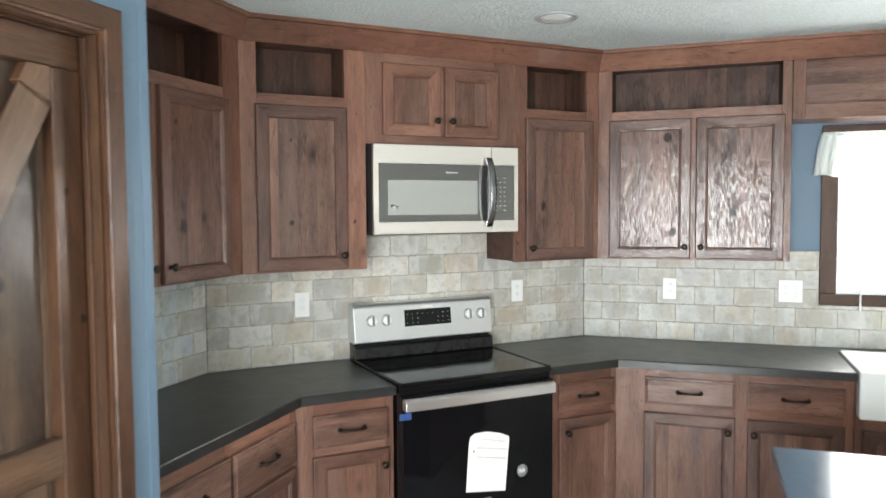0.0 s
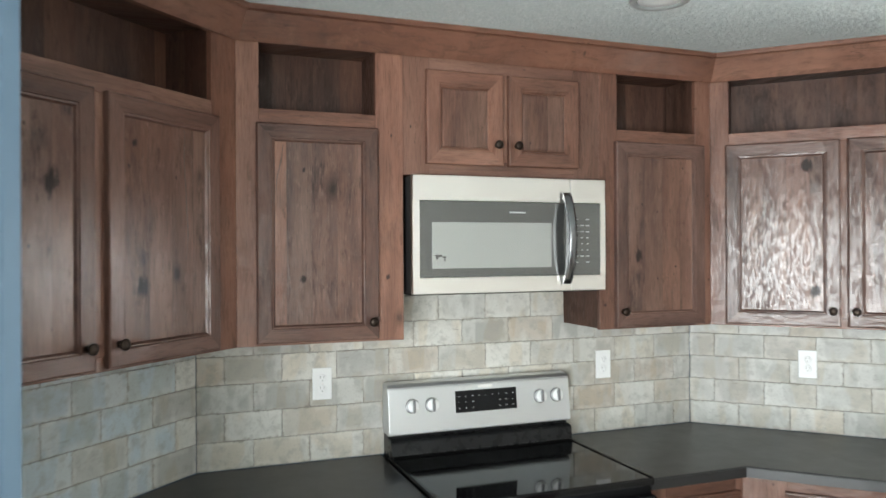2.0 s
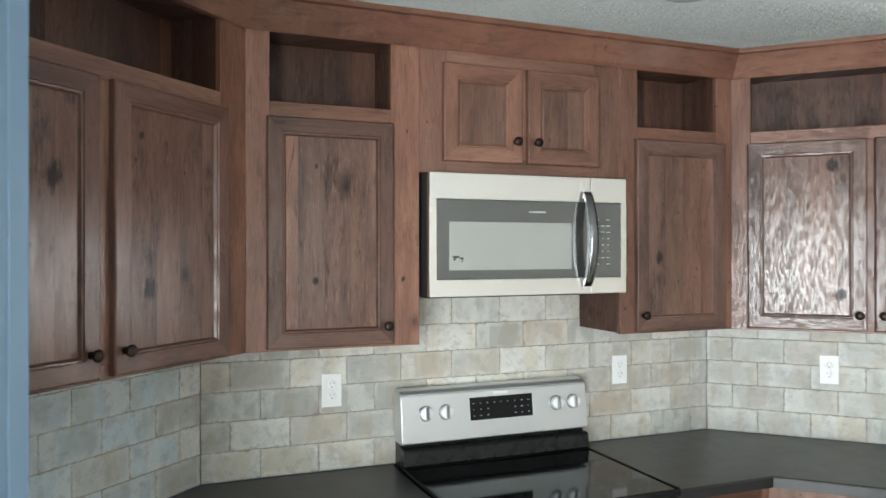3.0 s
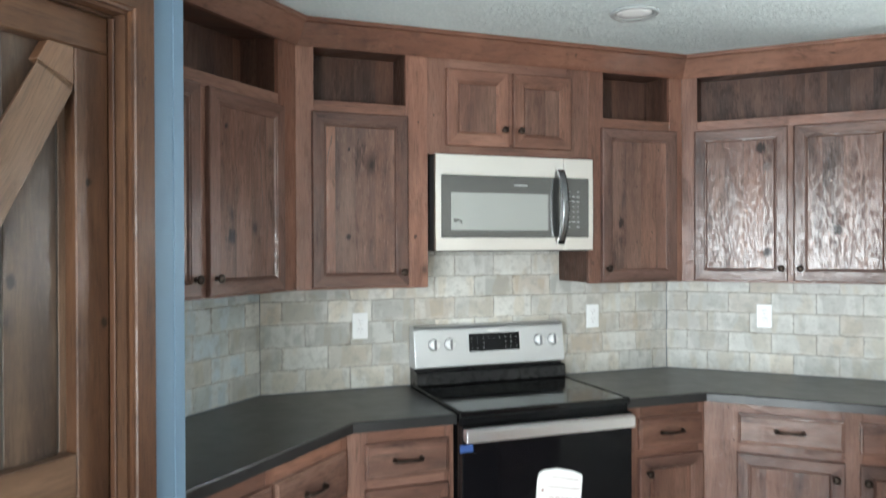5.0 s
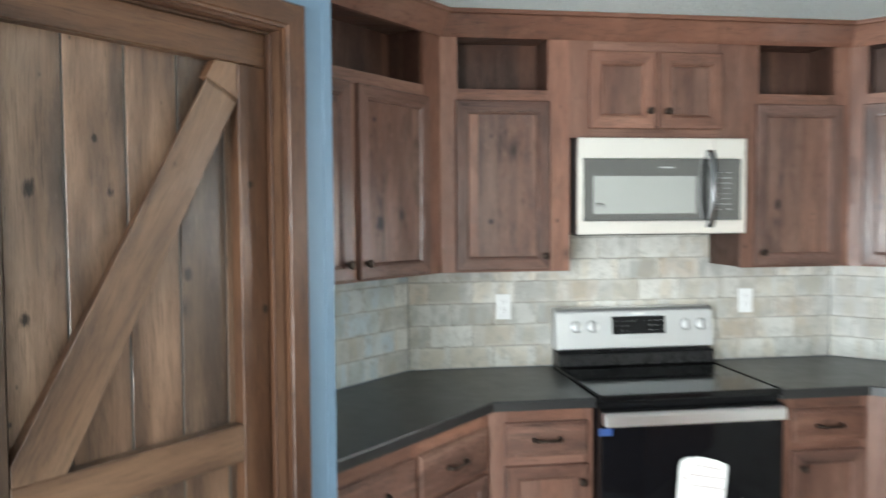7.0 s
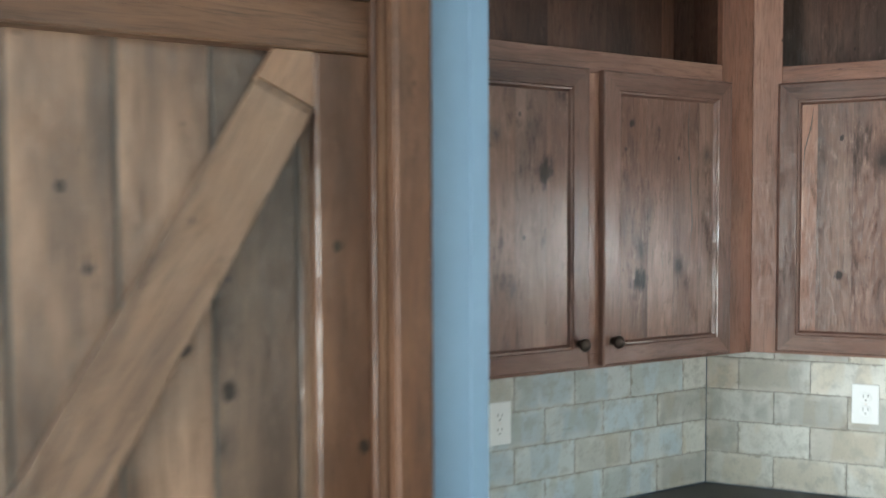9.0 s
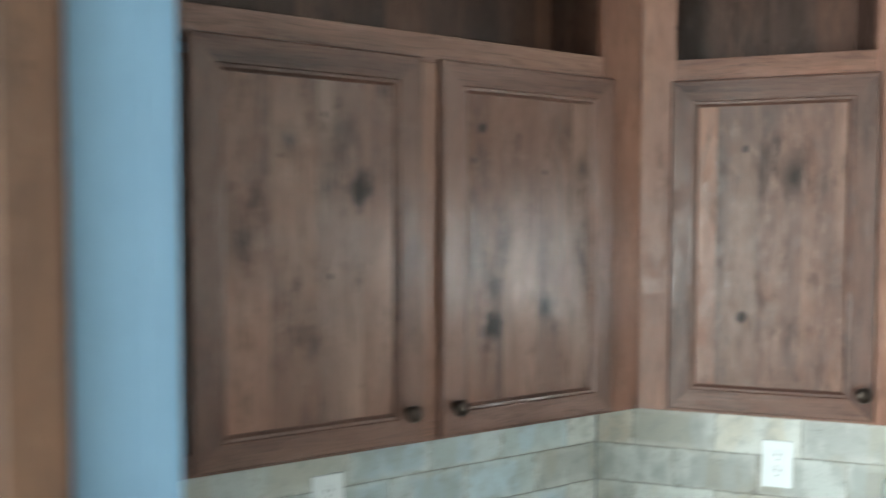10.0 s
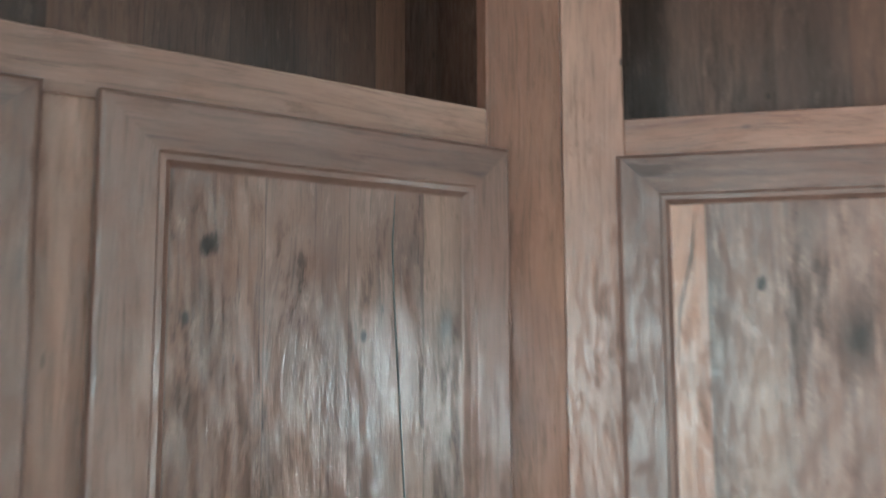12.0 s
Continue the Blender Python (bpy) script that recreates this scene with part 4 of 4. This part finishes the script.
GZ = (mz0 + 0.140 * H, mz1 - 0.215 * H)
door = plate(mx0, split - 0.001, "door", mw, (mx0 + 0.033 * W, split - 0.001), GZ)
part("door_glass", boxed(mx0 + 0.033 * W, split - 0.001, MY + 0.002, MY + 0.020, *GZ, bevel=0.001), smoked, door, "smoked grey glass")
part("window", boxed(mx0 + 0.092 * W, mx0 + 0.70 * W, MY + 0.0005, MY + 0.0025, mz0 + 0.215 * H, mz1 - 0.395 * H), mesh_glass, door, "pale mirrored window")
part("brand_mark", boxed(mx0 + 0.48 * W, mx0 + 0.565 * W, MY + 0.0008, MY + 0.0022, mz1 - 0.314 * H, mz1 - 0.298 * H), key_m, door)
bm = bmesh.new()
for bx, bw, bz in ((0.108, 0.030, 0.315), (0.112, 0.010, 0.295), (0.142, 0.016, 0.302), (0.150, 0.006, 0.280)):
    box(bm, mx0 + bx * W, mx0 + (bx + bw) * W, MY - 0.0002, MY + 0.0006, mz0 + bz * H, mz0 + (bz + 0.014) * H)
part("window_sticker", bm, slot_m, door)
ctl = plate(split + 0.001, mx1, "control_panel", mw, (split + 0.001, mx1 - 0.028 * W), GZ)
part("panel_glass", boxed(split + 0.001, mx1 - 0.028 * W, MY + 0.002, MY + 0.020, *GZ, bevel=0.001), smoked, ctl)
for r in range(8):
    for cc in range(3):
        if r in (0, 7) and cc == 1:
            continue
        kx = split + 0.034 * W + cc * 0.031 * W
        kz = mz1 - (0.36 + 0.055 * r) * H
        kw = 0.010 if 2 < r < 6 else 0.020
        part("key_mark", boxed(kx - kw * W / 2, kx + kw * W / 2, MY + 0.0010, MY + 0.0022, kz - 0.006 * H, kz + 0.006 * H), key_m, ctl)
bm = bmesh.new()
hx, n = mx0 + 0.768 * W, 16
hz0, hz1 = mz0 + 0.065 * H, mz1 - 0.125 * H
outer = []
for i in range(n + 1):
    f = i / n
    z = hz0 + (hz1 - hz0) * f
    bow = math.sin(math.pi * f) ** 0.75
    outer.append((hx + 0.006, MY - 0.016 - 0.046 * bow, z))
rings = []
for i, (x, y, z) in enumerate(outer):
    f = i / n
    hw = 0.0165
    th = 0.010 + 0.016 * math.sin(math.pi * f)
    rings.append([bm.verts.new(p) for p in ((x - hw, y + 0.004, z), (x - hw * 0.6, y, z), (x + hw * 0.6, y, z), (x + hw, y + 0.004, z), (x + hw, y + th, z), (x - hw, y + th, z))])
for a, b in zip(rings, rings[1:]):
    for j in range(6):
        bm.faces.new((a[j], a[(j + 1) % 6], b[(j + 1) % 6], b[j])).smooth = j < 3
bm.faces.new(rings[0]), bm.faces.new(rings[-1][::-1])
for z in (hz0 + 0.012, hz1 - 0.012):
    box(bm, hx - 0.004, hx + 0.016, MY - 0.010, MY + 0.001, z - 0.012, z + 0.012)
part("handle", bm, chrome, mw, "curved dark chrome handle")
part("bottom_grille", boxed(mx0 + 0.01, mx1 - 0.01, MY + 0.03, -0.03, mz0 - 0.004, mz0 + 0.001), dark_case, mw)

# ---- range ----
RX0, RX1 = -0.400, 0.355
RC = (RX0 + RX1) / 2
rg = thing("range", M0, "stainless and black electric range with new-appliance labels", "range")
part("body", boxed(RX0 + 0.003, RX1 - 0.003, -0.640, -0.020, 0.02, 0.900), black_enamel, rg)
part("cooktop", boxed(RX0, RX1, -0.655, -0.085, 0.900, 0.926, bevel=0.005, seg=2), cooktop_m, rg, "black glass cooktop")
part("cooktop_trim", boxed(RX0 + 0.001, RX0 + 0.012, -0.650, -0.09, 0.9255, 0.9295), black_enamel, rg)
part("cooktop_trim", boxed(RX1 - 0.012, RX1 - 0.001, -0.650, -0.09, 0.9255, 0.9295), black_enamel, rg)
bm = prism(bmesh.new(), [(-0.116, 0.9265), (-0.128, 0.933), (-0.122, 0.980), (-0.114, 0.987), (-0.080, 0.988), (-0.080, 1.0), (-0.020, 1.0), (-0.020, 0.90), (-0.085, 0.90)], RX0 + 0.004, RX1 - 0.004)
for v in bm.verts:
    v.co = Vector((v.co.y, v.co.x, v.co.z))
bmesh.ops.recalc_face_normals(bm, faces=bm.faces)
bmesh.ops.bevel(bm, geom=bm.edges[:], offset=0.002, segments=2, affect="EDGES")
part("backguard_base", bm, plain("satin_black_enamel", (0.010, 0.010, 0.0105), 0.28, 0.1, spec=0.3), rg, "satin black lower backguard")
part("rear_lip", boxed(RX0 + 0.006, RX1 - 0.006, -0.142, -0.118, 0.9262, 0.9315, bevel=0.002), black_enamel, rg)
bm = prism(bmesh.new(), [(-0.112, 1.008), (-0.090, 1.172), (-0.078, 1.186), (-0.030, 1.190), (-0.020, 1.180), (-0.020, 1.0), (-0.100, 1.0)], RX0, RX1)
for v in bm.verts:
    v.co = Vector((v.co.y, v.co.x, v.co.z))
bmesh.ops.recalc_face_normals(bm, faces=bm.faces)
bmesh.ops.bevel(bm, geom=bm.edges[:], offset=0.003, segments=2, affect="EDGES")
backguard = part("backguard", bm, metal("backguard_steel", (0.66, 0.67, 0.68), 0.34, 0.9, (3.0, 3.0, 500.0)), rg, "brushed stainless control backguard")
TILT = math.degrees(math.atan2(0.022, 0.164))


def on_guard(x, z):
    """A pose on the sloping face of the backguard, its local z out of it."""
    y = -0.112 + (z - 1.008) * 0.022 / 0.164
    return pose(x, y, z, 90 - TILT, 0, 0)


def shifted(bm, m):
    bm.transform(m)
    return bm


part("display", shifted(boxed(-0.128, 0.128, -0.041, 0.041, -0.001, 0.0016, bevel=0.0006), on_guard(RC + 0.014, 1.108)), black_glass, backguard, "black glass clock display")
display = on_guard(RC + 0.014, 1.108)
rnd = random.Random(5)
for r in range(3):
    for i in range(9):
        if 3 <= i <= 5 and r < 2:
            continue
        part("button_mark", shifted(boxed(-0.116 + i * 0.028, -0.116 + i * 0.028 + rnd.uniform(0.003, 0.009), -0.026 + r * 0.022, -0.0235 + r * 0.022, 0.0016, 0.002), display), key_m, backguard)
part("brand_mark", shifted(boxed(-0.03, 0.03, -0.005, 0.005, 0, 0.001), on_guard(RC + 0.012, 1.160)), paper, backguard)
knob_silver = plain("knob_silver", (0.80, 0.80, 0.79), 0.32, 0.02)
grip_grey = metal("grip_grey", (0.30, 0.30, 0.31), 0.36)
for kx in (-0.308, -0.231, 0.222, 0.295):
    bm = lathe(bmesh.new(), ((0.0245, 0.002), (0.0235, 0.018), (0.0215, 0.0205), (0.002, 0.021)), on_guard(kx, 1.106), 28)
    kb = part("knob", bm, knob_silver, backguard, "silver control knob")
    part("bezel", lathe(bmesh.new(), ((0.0275, -0.001), (0.0275, 0.0022), (0.0245, 0.0028), (0.002, 0.0028)), on_guard(kx, 1.106), 28), grip_grey, kb)
    part("grip", shifted(boxed(-0.0048, 0.0048, -0.0215, 0.0215, 0.018, 0.030, bevel=0.002), on_guard(kx, 1.106)), grip_grey, kb, "grey grip bar")
OY = -0.672
od = part("oven_door", boxed(RX0 + 0.004, RX1 - 0.004, OY, -0.641, 0.312, 0.872, bevel=0.004, seg=2), black_glass, rg, "black glass oven door")
sd = part("storage_drawer", boxed(RX0 + 0.004, RX1 - 0.004, OY + 0.004, -0.641, 0.03, 0.304, bevel=0.004), black_enamel, rg)
part("protective_film", boxed(RX0 + 0.010, RX1 - 0.006, OY + 0.0025, OY + 0.0038, 0.060, 0.300), plain("blue_film", (0.020, 0.120, 0.230), 0.2, 0.15, spec=0.4), sd, "teal blue protective film")
bm = bmesh.new()
prism(bm, [(-0.012, 0.822), (-0.004, 0.818), (0.028, 0.820), (0.030, 0.866), (0.0, 0.870), (-0.012, 0.862)], RX0 + 0.004, RX1 - 0.018)
for v in bm.verts:
    v.co = Vector((v.co.y, OY - 0.036 + v.co.x, v.co.z))
bmesh.ops.recalc_face_normals(bm, faces=bm.faces)
bmesh.ops.bevel(bm, geom=bm.edges[:], offset=0.003, segments=2, affect="EDGES")
part("oven_handle", bm, metal("handle_steel", (0.90, 0.91, 0.93), 0.30, 1.0, (3.0, 3.0, 500.0)), od, "broad brushed steel handle bar")
part("brand_mark", boxed(RC - 0.012, RC + 0.048, OY - 0.0006, OY + 0.0005, 0.370, 0.380), key_m, od)
bm = bmesh.new()
lp = [(-0.101, 0.424), (-0.085, 0.640), (-0.078, 0.664), (-0.055, 0.676), (0.005, 0.676), (0.070, 0.660), (0.115, 0.640), (0.116, 0.622), (0.096, 0.398)]
prism(bm, lp, OY - 0.0045, OY - 0.0032)
tag = part("instruction_card", bm, paper, od, "white card hung on the oven door")
bm = bmesh.new()
for z, x0, x1, w in ((0.645, -0.02, 0.10, 0.003), (0.610, -0.045, 0.105, 0.003), (0.570, -0.05, 0.10, 0.003)):
    pts = [(x0, z), (x1, z - 0.028), (x1, z - 0.028 + w), (x0, z + w)]
    prism(bm, pts, OY - 0.0053, OY - 0.0043)
lathe(bm, ((0.006, 0), (0.006, 0.001)), pose(-0.062, OY - 0.0043, 0.598, 90, 0, 0), 12)
part("printing", bm, ink, tag)
rs = part("round_sticker", lathe(bmesh.new(), ((0.028, 0.0), (0.028, 0.0012), (0.002, 0.0012)), pose(0.187, OY - 0.0005, 0.472, 90, 0, 0), 24), plain("grey_sticker", (0.22, 0.22, 0.22), 0.4, 0.05), od)
bm = bmesh.new()
for i in range(5):
    box(bm, 0.171 + i * 0.006, 0.175 + i * 0.006, OY - 0.0026, OY - 0.0016, 0.464 + (i % 2) * 0.004, 0.482 - (i % 3) * 0.003)
part("sticker_print", bm, paper, rs)
part("tape", boxed(RX0 - 0.006, RX0 + 0.047, OY - 0.0016, OY + 0.0004, 0.776, 0.804), tape_m, od, "blue protective tape")

# ---- recessed downlight ----
c = thing("downlight", pose(0.268, -0.815, CEIL), "white recessed ceiling downlight with a frosted lens", "ceiling light")
part("trim_ring", lathe(bmesh.new(), ((0.092, 0.001), (0.094, -0.003), (0.088, -0.009), (0.073, -0.007), (0.068, -0.002), (0.068, 0.001)), M0, 36), plain("trim_grey", (0.34, 0.36, 0.36), 0.4, 0.02), c)
part("lens", lathe(bmesh.new(), ((0.0675, 0.0005), (0.0675, -0.004), (0.04, -0.0045), (0.002, -0.005)), M0, 36), lamp_lens, c)

# ---- kitchen island ----
ISL = room(2.322, 1.829) @ pose(0, 0, 0, 0, 0, -45)      # local x along u, -y along v
c = thing("kitchen_island", ISL, "kitchen island with a pale polished top", "island")
part("cabinet", boxed(0.03, 1.27, -0.90, -0.03, 0.0, 0.876), frame_v, c)
part("top", boxed(0.0, 1.30, -0.95, 0.0, 0.877, 0.915, bevel=0.005, seg=2), plain("island_laminate", (0.12, 0.16, 0.21), 0.13, 0.1), c, "glossy dark laminate top")

# ---- outlets ----
slot_grey = plain("slot_grey", (0.22, 0.21, 0.20), 0.6, 0.0)


def outlet(m, x, z, wide=False, switch=False):
    hw = 0.058 if wide else 0.0355
    c = thing("wall_outlet", m @ pose(x, -0.0085, z), "white duplex wall outlet in the tile" if not wide else "white double-gang wall plate in the tile", "outlet", "wall outlets")
    part("plate", boxed(-hw, hw, -0.006, 0.0, -0.0585, 0.0585, bevel=0.003, seg=2), white_plastic, c)
    for gx in ((-0.023, 0.023) if wide else (0.0,)):
        for gz in (-0.0195, 0.0195):
            o = part("receptacle", lathe(bmesh.new(), ((0.0165, 0.0), (0.0165, 0.0064), (0.0160, 0.0066), (0.002, 0.0066)), pose(gx, 0, gz, 90, 0, 0), 16), white_plastic, c)
            bm = bmesh.new()
            box(bm, gx - 0.0075, gx - 0.0055, -0.0070, -0.0060, gz + 0.000, gz + 0.009)
            box(bm, gx + 0.0055, gx + 0.0075, -0.0070, -0.0060, gz + 0.001, gz + 0.008)
            box(bm, gx - 0.002, gx + 0.002, -0.0070, -0.0060, gz - 0.010, gz - 0.006)
            part("slots", bm, slot_grey, o)
        part("screw", lathe(bmesh.new(), ((0.003, 0.0), (0.003, 0.0068), (0.001, 0.0068)), pose(gx, 0, 0, 90, 0, 0), 8), steel, c)


outlet(M0, -0.627, 1.197)
outlet(M0, 0.569, 1.199)
outlet(MR, 0.475, 1.200)
outlet(MR, 1.083, 1.203, True)
outlet(ML, -0.748, 1.190)

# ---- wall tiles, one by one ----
# m is bluer: light bounced off the blue wall, put into the tile colour
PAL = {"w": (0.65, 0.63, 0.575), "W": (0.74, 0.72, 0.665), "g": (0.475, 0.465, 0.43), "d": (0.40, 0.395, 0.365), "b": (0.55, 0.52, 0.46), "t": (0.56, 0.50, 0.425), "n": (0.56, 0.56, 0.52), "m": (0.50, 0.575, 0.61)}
TW, THT, GAP = 0.2, 0.0995, 0.0013
tile_rng = random.Random(11)
shapes = {}


def tile_mesh(w, h, variant):
    key = (round(w, 3), round(h, 3), variant)
    if key not in shapes:
        r = random.Random(int(w * 1e4) * 31 + int(h * 1e4) * 7 + variant)
        bm = bmesh.new()
        jit = 0.0007
        rim = [(0, 0), (w * 0.33, 0), (w * 0.7, 0), (w, 0), (w, h * 0.5), (w, h), (w * 0.64, h), (w * 0.3, h), (0, h), (0, h * 0.45)]
        a = [(x + r.uniform(-jit, jit), z + r.uniform(-jit, jit)) for x, z in rim]
        cx, cz = w / 2, h / 2
        base_v = [bm.verts.new((x, 0.0, z)) for x, z in a]
        side_v = [bm.verts.new((x, -0.0065, z)) for x, z in a]
        top_v = []
        for x, z in a:
            ins = r.uniform(0.0005, 0.0013)
            top_v.append(bm.verts.new((x + (ins if x < cx else -ins), -0.0085, z + (ins if z < cz else -ins))))
        for p, q in ((base_v, side_v), (side_v, top_v)):
            for i in range(10):
                bm.faces.new((p[i], p[(i + 1) % 10], q[(i + 1) % 10], q[i]))
        bm.faces.new(top_v)
        shapes[key] = mesh_of("tile", bm, tile_m)
    return shapes[key]


def tiles(wall, m, x0, x1, z_tops, phase, tones, zstart=0.9155, behind=False):
    """Running-bond tiles between x0 and x1. z_tops(xa, xb): the height tiled to there. phase: where a joint of the bottom course lies."""
    bm = bmesh.new()
    for xa, xb, zt in z_tops:
        box(bm, xa, xb, -0.0066, -0.0002, zstart, zt)
    inv = wall.matrix_world.inverted() @ m
    g = part("grout", bm, grout, wall)
    g.matrix_basis = inv
    top = max(zt for _, _, zt in z_tops)
    row, z = 0, zstart
    while z < top - 0.006:
        off = phase + (TW / 2 if row % 2 else 0.0)
        i0 = math.floor((x0 - off) / TW)
        i = i0
        while off + i * TW < x1 - 0.004:
            a, b = max(off + i * TW, x0), min(off + (i + 1) * TW, x1)
            zones = [(max(a, xa), min(b, xb), min(z + THT, zt)) for xa, xb, zt in z_tops if min(b, xb) - max(a, xa) > 0.004 and zt > z + 0.006]
            # one whole tile wherever the course runs through
            if zones and (behind and z < min(zt for _, _, zt in z_tops) or len({q[2] for q in zones}) == 1):
                zones = [(zones[0][0], zones[-1][1], max(q[2] for q in zones))]
            idx = i - i0
            seq = tones[row] if row < len(tones) else ""
            c = PAL[seq[idx] if idx < len(seq) else tile_rng.choice("wggbnwbWd")]
            v = tile_rng.uniform(0.84, 1.08)
            for ta, tb, tz in zones:
                w, h = tb - ta - GAP, tz - z - GAP
                if w < 0.008:
                    continue
                ob = new("tile", tile_mesh(w, h, tile_rng.randrange(4)))
                ob.parent = wall
                ob.matrix_basis = inv @ pose(ta + GAP / 2, -0.0002, z + GAP / 2)
                ob.color = (c[0] * v, c[1] * v, c[2] * v, 1)
                ob["tile_size"] = (w, 0.0, h)
            i += 1
        z += THT
        row += 1


tiles(wall_range, M0, CL[0] + 0.004, CR[0] - 0.004, [(CL[0] + 0.004, -0.397, 1.3775), (-0.397, 0.383, 1.5325), (0.383, CR[0] - 0.004, 1.3775)], -0.872,
      ["wwWbgbwgwggw", "gwbggbwwtwbw", "dggdWWwgbtgw", "tgwgtgWgbnnn", "wgwwWgtggwgg", "gwgnwgwwgggg"], behind=True)
# left wall: mostly tone m, which has the blue bounce painted in
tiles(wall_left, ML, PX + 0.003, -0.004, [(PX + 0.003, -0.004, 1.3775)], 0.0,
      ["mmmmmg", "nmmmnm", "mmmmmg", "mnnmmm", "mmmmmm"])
tiles(wall_right, MR, 0.004, 2.5, [(0.004, 1.047, 1.3775), (1.047, FXA - 0.001, 1.4155), (FXA - 0.001, FXB + 0.001, 1.1345), (FXB + 0.001, 2.5, 1.4155)], 0.0075,
      ["gnnwnnbngnnn", "ngnnbngnnbgn", "ngnnnbnnngnn", "gnbnnnngnnbn", "nnnbgnnnnbnn"])
